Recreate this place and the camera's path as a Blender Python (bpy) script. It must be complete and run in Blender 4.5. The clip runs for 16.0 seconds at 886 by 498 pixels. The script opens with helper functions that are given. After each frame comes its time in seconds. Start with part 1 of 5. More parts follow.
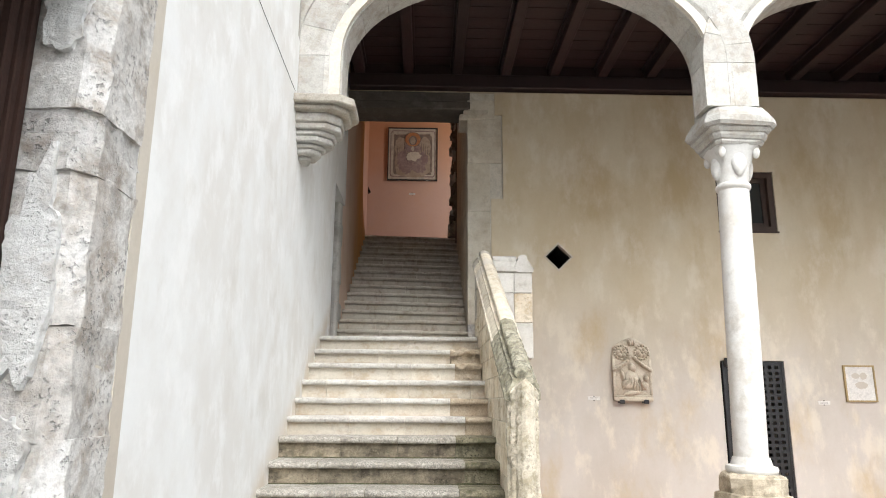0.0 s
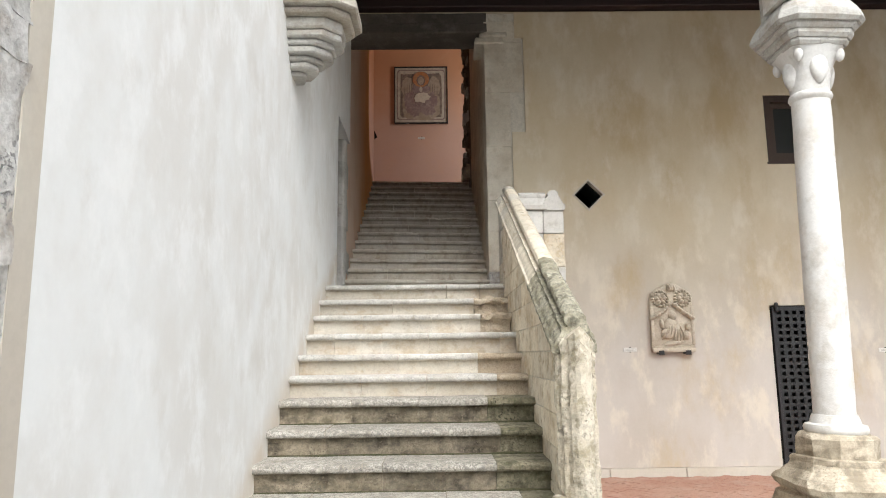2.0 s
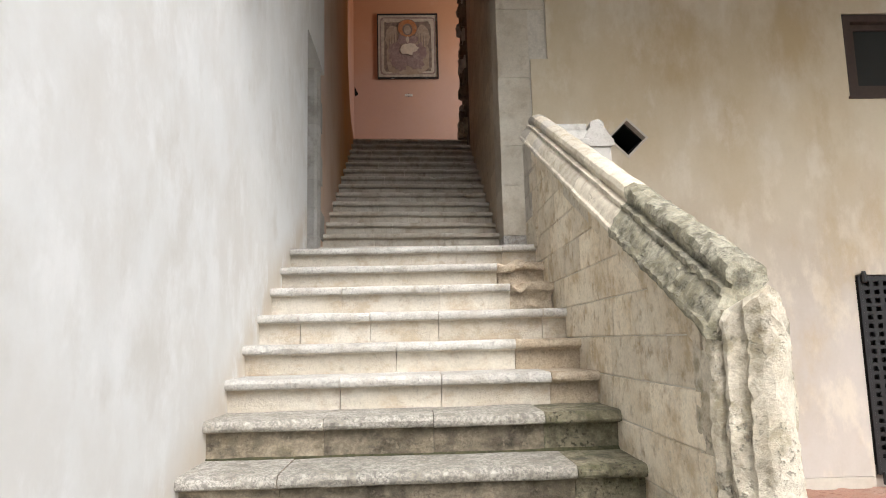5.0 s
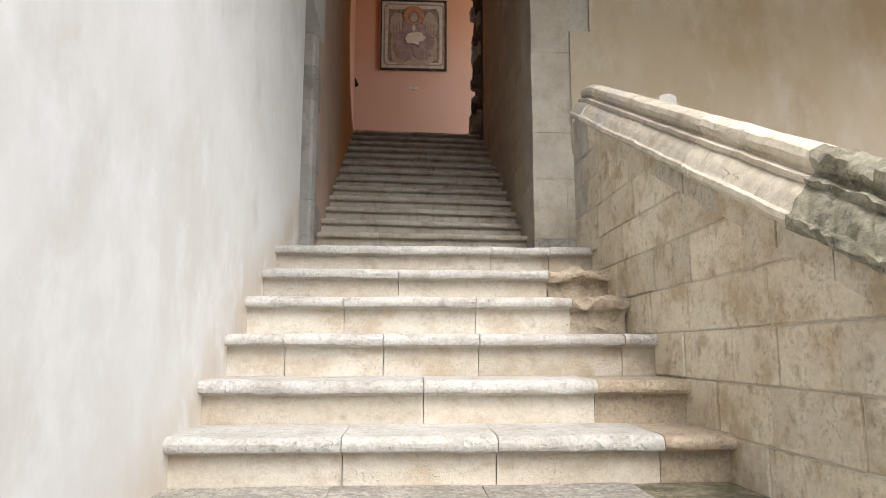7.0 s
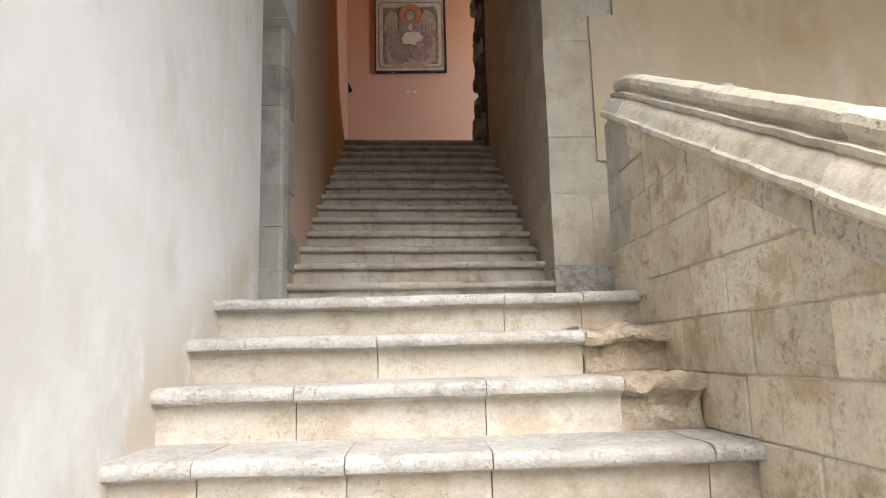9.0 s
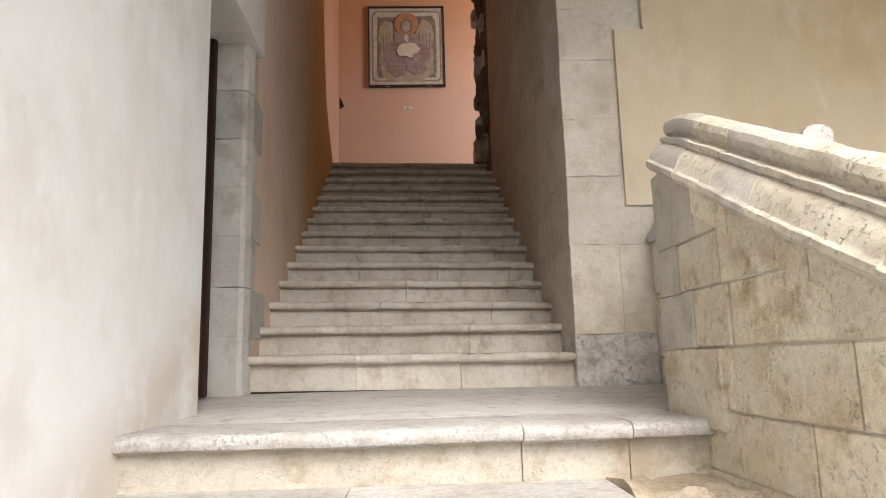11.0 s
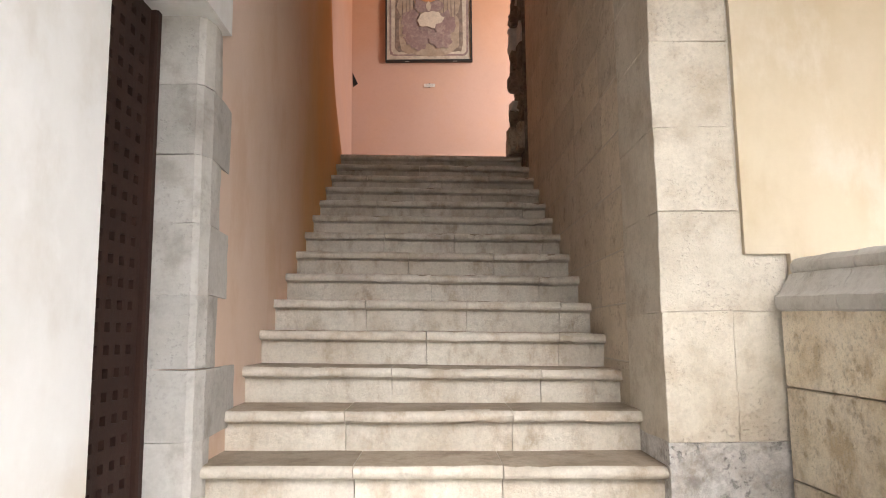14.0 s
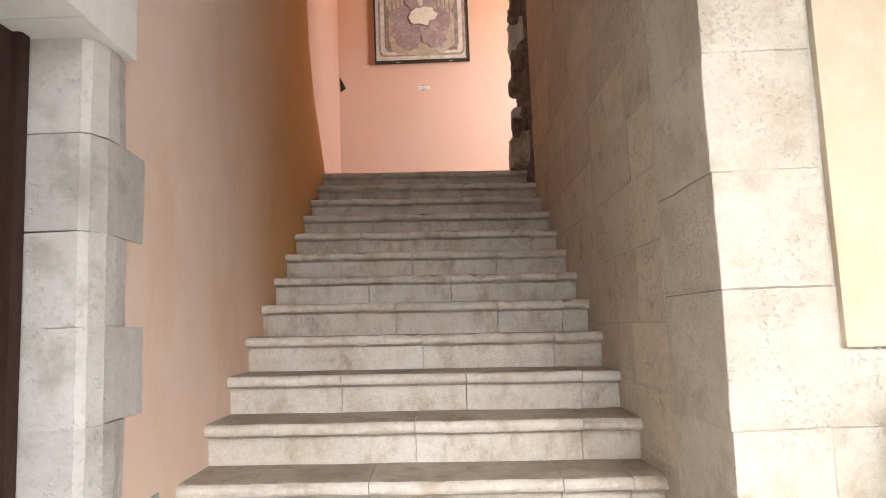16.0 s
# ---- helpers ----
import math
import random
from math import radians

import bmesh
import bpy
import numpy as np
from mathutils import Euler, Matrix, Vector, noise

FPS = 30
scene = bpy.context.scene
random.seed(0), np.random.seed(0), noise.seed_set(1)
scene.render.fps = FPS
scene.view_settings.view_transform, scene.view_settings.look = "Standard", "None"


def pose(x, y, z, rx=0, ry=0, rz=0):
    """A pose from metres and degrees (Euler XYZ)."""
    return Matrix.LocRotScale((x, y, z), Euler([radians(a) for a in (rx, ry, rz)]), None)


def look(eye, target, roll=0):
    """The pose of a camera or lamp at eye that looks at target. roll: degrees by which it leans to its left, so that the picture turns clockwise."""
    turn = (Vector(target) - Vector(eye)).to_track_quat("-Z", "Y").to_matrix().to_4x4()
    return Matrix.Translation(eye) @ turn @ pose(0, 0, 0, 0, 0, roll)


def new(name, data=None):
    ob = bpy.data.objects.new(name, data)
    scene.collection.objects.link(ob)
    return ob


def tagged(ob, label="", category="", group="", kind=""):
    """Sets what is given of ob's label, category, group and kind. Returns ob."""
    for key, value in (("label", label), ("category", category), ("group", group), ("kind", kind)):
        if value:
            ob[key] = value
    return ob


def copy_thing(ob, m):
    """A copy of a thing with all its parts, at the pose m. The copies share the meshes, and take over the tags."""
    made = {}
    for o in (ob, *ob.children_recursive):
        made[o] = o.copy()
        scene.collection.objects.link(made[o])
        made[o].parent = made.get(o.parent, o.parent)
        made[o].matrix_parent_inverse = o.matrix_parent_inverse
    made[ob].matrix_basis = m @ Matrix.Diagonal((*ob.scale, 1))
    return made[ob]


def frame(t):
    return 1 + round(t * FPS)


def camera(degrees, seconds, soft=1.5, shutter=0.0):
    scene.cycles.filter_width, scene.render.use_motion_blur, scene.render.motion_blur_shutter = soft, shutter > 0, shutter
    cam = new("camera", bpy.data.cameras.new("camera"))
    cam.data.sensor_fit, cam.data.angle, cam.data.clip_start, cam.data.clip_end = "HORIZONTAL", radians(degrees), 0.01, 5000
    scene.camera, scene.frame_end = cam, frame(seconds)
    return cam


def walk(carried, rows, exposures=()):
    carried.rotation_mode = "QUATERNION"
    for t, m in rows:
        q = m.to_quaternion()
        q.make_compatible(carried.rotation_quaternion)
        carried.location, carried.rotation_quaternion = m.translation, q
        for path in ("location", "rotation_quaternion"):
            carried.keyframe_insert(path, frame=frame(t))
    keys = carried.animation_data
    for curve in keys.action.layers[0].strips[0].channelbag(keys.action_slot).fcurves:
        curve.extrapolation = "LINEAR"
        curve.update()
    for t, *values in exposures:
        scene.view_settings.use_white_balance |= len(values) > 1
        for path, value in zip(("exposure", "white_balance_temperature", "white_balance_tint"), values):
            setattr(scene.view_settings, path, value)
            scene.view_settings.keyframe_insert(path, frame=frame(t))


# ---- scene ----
cam = camera(66.7, 16.0, soft=1.0)
EXPOSURES = [(0.0, 1.32, 6300, 8), (2.0, 1.24, 6320, 8), (3.5, 1.16, 6360, 10), (4.0, 1.18, 6370, 10), (5.0, 1.32, 6420, 10), (8.0, 1.40, 6450, 11), (9.0, 1.50, 6480, 11), (11.5, 2.0, 6600, 12), (14.0, 2.60, 6580, 13), (16.0, 3.05, 6400, 13)]
PATH = [
    (0, (0.345, 0.527, 1.496), (0.389, 2.477, 1.936), 0.4),
    (0.5, (0.27, 0.717, 1.54), (0.332, 2.616, 2.167), -0.1),
    (1, (0.216, 0.963, 1.565), (0.296, 2.832, 2.271), -1.2),
    (1.5, (0.243, 1.23, 1.545), (0.29, 3.15, 2.103), -1.2),
    (2, (0.238, 1.505, 1.499), (0.259, 3.48, 1.812), -0.7),
    (2.5, (0.195, 1.822, 1.504), (0.212, 3.819, 1.61), -0.4),
    (3, (0.25, 2.119, 1.467), (0.27, 4.119, 1.445), -0.2),
    (3.5, (0.242, 2.427, 1.455), (0.273, 4.425, 1.368), 0.0),
    (4, (0.134, 2.764, 1.498), (0.199, 4.763, 1.482), -0.5),
    (4.5, (0.089, 3.061, 1.492), (0.162, 5.054, 1.645), -1.3),
    (5, (0.048, 3.411, 1.517), (0.123, 5.391, 1.788), -1.4),
    (7.5, (-0.152, 4.809, 1.634), (-0.048, 6.784, 1.933), 0.2),
    (8, (-0.15, 5.052, 1.675), (-0.072, 7.031, 1.956), -0.7),
    (8.5, (-0.047, 5.267, 1.853), (-0.003, 7.247, 2.137), -1.8),
    (9, (-0.033, 5.505, 1.964), (0.043, 7.479, 2.278), -1.5),
    (11.5, (0.03, 6.454, 2.499), (0.108, 8.424, 2.833), -1.5),
    (12, (0.013, 6.631, 2.566), (0.076, 8.604, 2.889), -1.1),
    (12.5, (-0.025, 6.819, 2.707), (0.023, 8.795, 3.014), -0.7),
    (13, (0.003, 7.048, 2.762), (0.037, 9.027, 3.048), -0.5),
    (13.5, (0.025, 7.206, 2.897), (0.043, 9.189, 3.16), -0.3),
    (14, (0.005, 7.394, 3.011), (0.024, 9.378, 3.258), -0.6),
    (14.5, (0.016, 7.548, 3.094), (0.061, 9.533, 3.332), -1.1),
    (15, (0.09, 7.79, 3.2), (0.124, 9.777, 3.431), -2.2),
    (15.5, (0.09, 7.931, 3.293), (0.071, 9.918, 3.515), -2.8),
    (16, (0.094, 8.126, 3.431), (0.095, 10.113, 3.655), -2.2),
]
walk(cam, [(t, look(eye, target, roll)) for t, eye, target, roll in PATH], EXPOSURES)

# ---- light ----
world = bpy.data.worlds.new("overcast_sky")
scene.world = world
world.use_nodes = True
wn, wl = world.node_tree.nodes, world.node_tree.links
sky = wn.new("ShaderNodeTexSky")
sky.sky_type, sky.sun_disc = "NISHITA", False
sky.sun_elevation, sky.sun_rotation = radians(50), radians(170)
sky.dust_density, sky.air_density = 4.0, 1.0
grey = wn.new("ShaderNodeHueSaturation")
grey.inputs["Saturation"].default_value = 0.30
wl.new(sky.outputs["Color"], grey.inputs["Color"])
wl.new(grey.outputs["Color"], wn["Background"].inputs["Color"])
wn["Background"].inputs["Strength"].default_value = 0.15

sun_data = bpy.data.lights.new("sun", "SUN")
sun_data.energy, sun_data.angle, sun_data.color = 1.0, radians(60), (1.0, 0.98, 0.95)
sun = new("sun", sun_data)
sun.matrix_world = look((0.5 + 11 * 0.174, 6 - 11 * 0.985, 11 * 1.19), (0.5, 6, 0))

# area lamp added for daylight from an assumed, unseen near window of the upper landing
hall_data = bpy.data.lights.new("assumed_window_light", "AREA")
hall_data.shape, hall_data.size, hall_data.size_y = "RECTANGLE", 1.6, 2.2
hall_data.energy, hall_data.color = 27, (1.0, 0.97, 0.93)
hall_light = new("assumed_window_light", hall_data)
hall_light.matrix_world = look((2.85, 14.12, 7.0), (1.6, 16.86, 6.4))


# ---- materials ----
def mat(name, a, b, stain=None, amount=0.5, big=0.8, fine=40.0, bump=0.3, rough=0.85, vary=0.0, stretch=1.0,
        dark=None, pits=0.0, mid=6.0, metal=0.0, low=None, speck=0.25, cover=0.5):
    """Two tones mixed by broad noise, a stain with its own outline, fine grain, relief and pits, at world size."""
    m = bpy.data.materials.new(name)
    m.use_nodes = True
    n, l = m.node_tree.nodes, m.node_tree.links
    bs = n["Principled BSDF"]
    bs.inputs["Roughness"].default_value, bs.inputs["Metallic"].default_value = rough, metal
    geo = n.new("ShaderNodeNewGeometry")
    mp = n.new("ShaderNodeMapping")
    mp.inputs["Scale"].default_value = (1, 1, stretch)
    l.new(geo.outputs["Position"], mp.inputs["Vector"])
    info = n.new("ShaderNodeObjectInfo")

    def nz(scale, detail=5.0, roughness=0.6, src=mp):
        t = n.new("ShaderNodeTexNoise")
        t.inputs["Scale"].default_value, t.inputs["Detail"].default_value = scale, detail
        t.inputs["Roughness"].default_value = roughness
        l.new(src.outputs[0], t.inputs["Vector"])
        return t.outputs["Fac"]

    def ramp(fac, lo, hi):
        r = n.new("ShaderNodeMapRange")
        r.inputs["From Min"].default_value, r.inputs["From Max"].default_value = lo, hi
        r.interpolation_type = "SMOOTHSTEP"
        l.new(fac, r.inputs["Value"])
        return r.outputs["Result"]

    def mix(fac, c1, c2, kind="MIX"):
        x = n.new("ShaderNodeMix")
        x.data_type, x.blend_type = "RGBA", kind
        for socket, v in ((x.inputs["Factor"], fac), (x.inputs[6], c1), (x.inputs[7], c2)):
            if isinstance(v, bpy.types.NodeSocket):
                l.new(v, socket)
            else:
                socket.default_value = (*v, 1) if isinstance(v, tuple) else v
        return x.outputs[2]

    def scaled(fac, k):
        q = n.new("ShaderNodeMath")
        q.operation = "MULTIPLY"
        l.new(fac, q.inputs[0])
        q.inputs[1].default_value = k
        return q.outputs[0]

    col = mix(ramp(nz(big), 0.35, 0.65), a, b)
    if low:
        # a second pair of tones below an uneven line along the axis
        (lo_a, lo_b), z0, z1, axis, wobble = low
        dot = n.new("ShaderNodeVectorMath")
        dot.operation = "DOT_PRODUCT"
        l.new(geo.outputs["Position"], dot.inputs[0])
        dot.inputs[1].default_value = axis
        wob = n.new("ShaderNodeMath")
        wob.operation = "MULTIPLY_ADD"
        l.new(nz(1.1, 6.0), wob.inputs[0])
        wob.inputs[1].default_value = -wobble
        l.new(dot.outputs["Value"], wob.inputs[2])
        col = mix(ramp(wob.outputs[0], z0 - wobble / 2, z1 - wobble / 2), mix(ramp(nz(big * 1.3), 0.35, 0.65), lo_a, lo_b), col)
    if stain:
        col = mix(scaled(ramp(nz(big * 1.9 + 0.37, 8.0, 0.65), 0.48, 0.66), amount), col, stain)
    if dark:
        col = mix(scaled(ramp(nz(mid, 7.0, 0.62), cover, cover + 0.22), 0.85), col, dark)
    grain = nz(fine, 4.0, 0.7, geo)
    col = mix(scaled(ramp(grain, 0.35, 0.65), speck), col, tuple(c * 0.4 for c in a))
    clump = nz(fine * 0.33, 3.0, 0.6, geo)
    col = mix(scaled(ramp(clump, 0.50, 0.64), speck * 0.75), col, tuple(c * 0.38 for c in a))
    col = mix(scaled(ramp(nz(fine * 0.5, 2.0, 0.6, geo), 0.56, 0.7), speck * 0.5), col, tuple(min(0.8, c * 1.3) for c in a))
    if vary:
        hsv = n.new("ShaderNodeHueSaturation")
        rr = n.new("ShaderNodeMapRange")
        rr.inputs["To Min"].default_value, rr.inputs["To Max"].default_value = 1 - vary, 1 + vary
        l.new(info.outputs["Random"], rr.inputs["Value"])
        l.new(rr.outputs["Result"], hsv.inputs["Value"])
        l.new(col, hsv.inputs["Color"])
        col = hsv.outputs["Color"]
    height = nz(mid, 8.0, 0.7, geo)
    if pits:
        pit = nz(fine * 1.0, 2.0, 0.5, geo)
        where = ramp(nz(mid * 0.6, 3.0, 0.5, geo), 0.42, 0.62)
        deep = n.new("ShaderNodeMath")
        deep.operation = "MULTIPLY"
        l.new(ramp(pit, 0.56, 0.68), deep.inputs[0])
        l.new(where, deep.inputs[1])
        hole = deep.outputs[0]
        col = mix(scaled(hole, pits), col, tuple(c * 0.3 for c in a))
        inv = n.new("ShaderNodeMath")
        inv.operation = "SUBTRACT"
        inv.inputs[0].default_value = 1.0
        l.new(hole, inv.inputs[1])
        hole = inv.outputs[0]
        height = mix(0.5, height, hole)
    bp = n.new("ShaderNodeBump")
    bp.inputs["Strength"].default_value, bp.inputs["Distance"].default_value = bump, 0.02
    l.new(height, bp.inputs["Height"])
    bp2 = n.new("ShaderNodeBump")
    bp2.inputs["Strength"].default_value, bp2.inputs["Distance"].default_value = bump * 0.9, 0.007
    l.new(grain, bp2.inputs["Height"])
    l.new(bp.outputs["Normal"], bp2.inputs["Normal"])
    l.new(bp2.outputs["Normal"], bs.inputs["Normal"])
    l.new(col, bs.inputs["Base Color"])
    return m


WHITE_PLASTER = mat("white_plaster", (0.77, 0.78, 0.775), (0.70, 0.69, 0.665), (0.81, 0.815, 0.81), 0.8, 1.7, 30, 0.06, 0.9, stretch=0.7, speck=0.02, dark=(0.645, 0.63, 0.595), mid=2.7, cover=0.52, low=(((0.61, 0.535, 0.44), (0.66, 0.615, 0.545)), -2.42, -2.08, (0, -0.5373, 1), 0.38))
OCHRE = mat("ochre_plaster", (0.50, 0.42, 0.29), (0.46, 0.38, 0.26), (0.58, 0.51, 0.41), 0.6, 0.7, 30, 0.1, 0.9, stretch=0.5, speck=0.05)
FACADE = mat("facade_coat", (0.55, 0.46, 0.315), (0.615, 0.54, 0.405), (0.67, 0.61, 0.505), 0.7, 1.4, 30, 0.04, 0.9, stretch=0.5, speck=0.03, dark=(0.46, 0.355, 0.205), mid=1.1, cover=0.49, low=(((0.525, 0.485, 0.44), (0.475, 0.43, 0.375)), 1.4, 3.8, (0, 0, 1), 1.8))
MOSSSTEP = mat("mossy_step_stone", (0.21, 0.19, 0.125), (0.31, 0.275, 0.195), (0.085, 0.088, 0.036), 0.85, 5.0, 60, 1.0, 0.92, dark=(0.03, 0.03, 0.015), pits=1.0, mid=8, speck=0.6, cover=0.47)
PALE = mat("pale_plaster", (0.56, 0.52, 0.45), (0.52, 0.47, 0.40), (0.46, 0.39, 0.30), 0.4, 0.9, 30, 0.12, 0.9, stretch=0.5, speck=0.08)
# pale beige near the stair opening, turning orange further in
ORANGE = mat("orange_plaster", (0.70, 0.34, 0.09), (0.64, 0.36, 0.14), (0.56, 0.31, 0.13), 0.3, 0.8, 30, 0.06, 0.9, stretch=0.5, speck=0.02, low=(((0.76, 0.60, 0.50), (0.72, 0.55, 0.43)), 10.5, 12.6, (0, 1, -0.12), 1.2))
PINK = mat("pink_plaster", (0.62, 0.31, 0.165), (0.58, 0.30, 0.165), (0.63, 0.39, 0.27), 0.4, 0.6, 30, 0.05, 0.9, speck=0.03, low=(((0.61, 0.405, 0.325), (0.58, 0.375, 0.295)), 6.4, 8.6, (0, 0, 1), 1.2))
CREAM = mat("cream_limestone", (0.60, 0.585, 0.545), (0.51, 0.485, 0.44), (0.40, 0.355, 0.295), 0.55, 3.2, 85, 1.0, 0.85, 0.08, dark=(0.33, 0.28, 0.215), speck=0.4, mid=10, cover=0.56, pits=0.3)
GREYSTEP = mat("weathered_step_stone", (0.54, 0.505, 0.445), (0.42, 0.385, 0.325), (0.24, 0.21, 0.155), 0.6, 3.8, 85, 1.0, 0.85, 0.1, dark=(0.10, 0.085, 0.055), pits=0.8, speck=1.0, mid=9, cover=0.55)
# darker than the treads: stains, plus shade below the nosings put into the colour
GREYRISER = mat("stained_shaded_riser_stone", (0.38, 0.32, 0.235), (0.20, 0.165, 0.11), (0.085, 0.07, 0.042), 0.9, 4.2, 75, 1.0, 0.9, 0.25, stretch=1.4, dark=(0.012, 0.010, 0.006), pits=0.7, speck=0.6, mid=7, cover=0.45)
CREAMRISER = mat("cream_riser_stone", (0.61, 0.565, 0.485), (0.53, 0.475, 0.385), (0.43, 0.34, 0.235), 0.7, 2.6, 80, 0.8, 0.88, 0.10, stretch=1.3, dark=(0.35, 0.27, 0.18), speck=0.2, mid=7, cover=0.54, pits=0.12)
RIGHTWALL = mat("worn_stair_wall_stone", (0.63, 0.55, 0.43), (0.56, 0.48, 0.365), (0.66, 0.585, 0.48), 0.6, 2.4, 60, 0.8, 0.9, 0.09, dark=(0.34, 0.27, 0.19), pits=0.3, speck=0.15, mid=9, cover=0.54)
UPPERSTEP = mat("indoor_step_stone", (0.66, 0.615, 0.53), (0.58, 0.525, 0.435), (0.44, 0.36, 0.265), 0.75, 3.2, 70, 0.6, 0.75, 0.05, stretch=0.6, dark=(0.34, 0.255, 0.17), speck=0.2, mid=8, cover=0.53)
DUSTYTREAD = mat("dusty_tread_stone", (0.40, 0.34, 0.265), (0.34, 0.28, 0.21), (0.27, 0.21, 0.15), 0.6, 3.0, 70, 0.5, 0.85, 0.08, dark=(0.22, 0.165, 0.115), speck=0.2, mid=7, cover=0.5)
RUBBLE = mat("dark_rubble_stone", (0.24, 0.195, 0.15), (0.16, 0.125, 0.095), (0.34, 0.29, 0.23), 0.5, 5.0, 60, 1.0, 0.95, 0.25, dark=(0.07, 0.055, 0.04), pits=0.5, mid=9, speck=0.3)
WALLSTONE = mat("arcade_ashlar", (0.48, 0.445, 0.39), (0.42, 0.385, 0.325), (0.37, 0.31, 0.235), 0.7, 2.5, 60, 0.6, 0.9, 0.14, dark=(0.29, 0.245, 0.185), pits=0.2, speck=0.3)
ARCHSTONE = mat("arch_limestone", (0.50, 0.49, 0.46), (0.44, 0.425, 0.39), (0.39, 0.35, 0.295), 0.8, 2.4, 60, 0.6, 0.85, 0.12, dark=(0.32, 0.285, 0.235), pits=0.2, speck=0.25, cover=0.49)
MARBLE = mat("white_column_stone", (0.65, 0.64, 0.62), (0.59, 0.57, 0.54), (0.50, 0.46, 0.41), 0.6, 2.2, 50, 0.4, 0.65, speck=0.12, dark=(0.44, 0.41, 0.36))
BASESTONE = mat("worn_base_stone", (0.56, 0.49, 0.38), (0.46, 0.39, 0.29), (0.24, 0.20, 0.14), 0.85, 3.5, 60, 1.0, 0.9, dark=(0.17, 0.14, 0.10), pits=0.5, speck=0.35)
PARAPET = mat("parapet_ashlar", (0.78, 0.705, 0.57), (0.68, 0.585, 0.44), (0.49, 0.375, 0.225), 0.85, 3.4, 75, 1.0, 0.9, 0.13, dark=(0.36, 0.265, 0.15), pits=0.22, speck=0.2, mid=14, cover=0.52)
TANSTEP = mat("tan_step_stone", (0.56, 0.47, 0.355), (0.49, 0.395, 0.285), (0.60, 0.53, 0.43), 0.5, 4.0, 85, 1.0, 0.88, 0.08, dark=(0.32, 0.24, 0.155), speck=0.4, mid=9, cover=0.54, pits=0.3)
WINDOWWOOD = mat("brown_window_timber", (0.060, 0.036, 0.026), (0.046, 0.028, 0.021), (0.075, 0.047, 0.034), 0.5, 3.0, 40, 0.3, 0.7, stretch=0.2)
RAILPALE = mat("pale_rail_stone", (0.62, 0.565, 0.46), (0.54, 0.48, 0.38), (0.40, 0.345, 0.265), 0.7, 5.0, 60, 0.8, 0.88, 0.16, dark=(0.36, 0.285, 0.18), pits=0.45, speck=0.2, mid=9, cover=0.53)
RAILMOSS = mat("lichened_rail_stone", (0.46, 0.43, 0.335), (0.24, 0.215, 0.14), (0.11, 0.10, 0.055), 0.9, 7.0, 60, 1.0, 0.95, dark=(0.035, 0.03, 0.017), pits=0.8, mid=16, speck=0.6, cover=0.47)
NEWELSTONE = mat("eroded_newel_stone", (0.66, 0.60, 0.49), (0.52, 0.455, 0.345), (0.31, 0.265, 0.17), 0.85, 6.0, 60, 1.0, 0.92, dark=(0.17, 0.135, 0.08), pits=0.6, mid=13, speck=0.35, cover=0.50)
ROUGHSTONE = mat("rough_jamb_stone", (0.62, 0.61, 0.59), (0.50, 0.475, 0.44), (0.36, 0.315, 0.27), 0.9, 3.6, 48, 1.0, 0.92, 0.16, dark=(0.22, 0.185, 0.15), pits=0.6, mid=9, speck=0.4, cover=0.49)
GREYQUOIN = mat("grey_quoin_stone", (0.55, 0.535, 0.50), (0.49, 0.472, 0.435), (0.56, 0.535, 0.49), 0.5, 4.0, 50, 0.4, 0.85, 0.08, dark=(0.36, 0.33, 0.29), pits=0.1, speck=0.12)
MOSS = mat("dark_moss", (0.075, 0.078, 0.032), (0.11, 0.10, 0.05), (0.04, 0.04, 0.02), 0.8, 9.0, 90, 1.0, 0.95, dark=(0.03, 0.028, 0.016), mid=20, speck=0.5)
OLDPLASTER = mat("old_rough_plaster", (0.76, 0.765, 0.755), (0.68, 0.675, 0.655), (0.55, 0.52, 0.48), 0.6, 5.0, 60, 1.0, 0.92, dark=(0.42, 0.38, 0.33), pits=0.4, mid=12, speck=0.25, cover=0.56)
RAILGREY = mat("greyed_rail_stone", (0.56, 0.52, 0.45), (0.48, 0.445, 0.38), (0.62, 0.57, 0.48), 0.5, 5.0, 70, 0.6, 0.88, 0.08, dark=(0.38, 0.335, 0.265), speck=0.2, mid=10)
JAMBSTONE = mat("cream_jamb_stone", (0.65, 0.60, 0.505), (0.57, 0.515, 0.42), (0.47, 0.40, 0.30), 0.65, 3.0, 70, 0.7, 0.88, 0.06, dark=(0.43, 0.37, 0.285), pits=0.06, speck=0.15, mid=7, cover=0.54)
LANDING = mat("landing_stone", (0.60, 0.58, 0.54), (0.54, 0.52, 0.475), (0.42, 0.395, 0.345), 0.6, 2.4, 60, 0.4, 0.8, dark=(0.16, 0.14, 0.115), mid=12, speck=0.15, cover=0.545)
PAVING = mat("chiselled_paving", (0.54, 0.52, 0.48), (0.43, 0.41, 0.37), (0.28, 0.26, 0.22), 0.6, 2.5, 90, 1.0, 0.9, 0.10, dark=(0.18, 0.16, 0.13), pits=0.9, mid=14, speck=1.1)
JOINT = mat("joint_earth", (0.16, 0.14, 0.11), (0.12, 0.11, 0.09), bump=0.5)
MORTAR = mat("pale_mortar", (0.64, 0.60, 0.52), (0.57, 0.525, 0.445), bump=0.4)
TERRACOTTA = mat("terracotta_brick", (0.42, 0.225, 0.165), (0.47, 0.29, 0.22), (0.48, 0.35, 0.28), 0.6, 1.2, 60, 0.3, 0.8, 0.09)
TERRAJOINT = mat("brick_joint", (0.40, 0.23, 0.175), (0.36, 0.21, 0.16), bump=0.3)
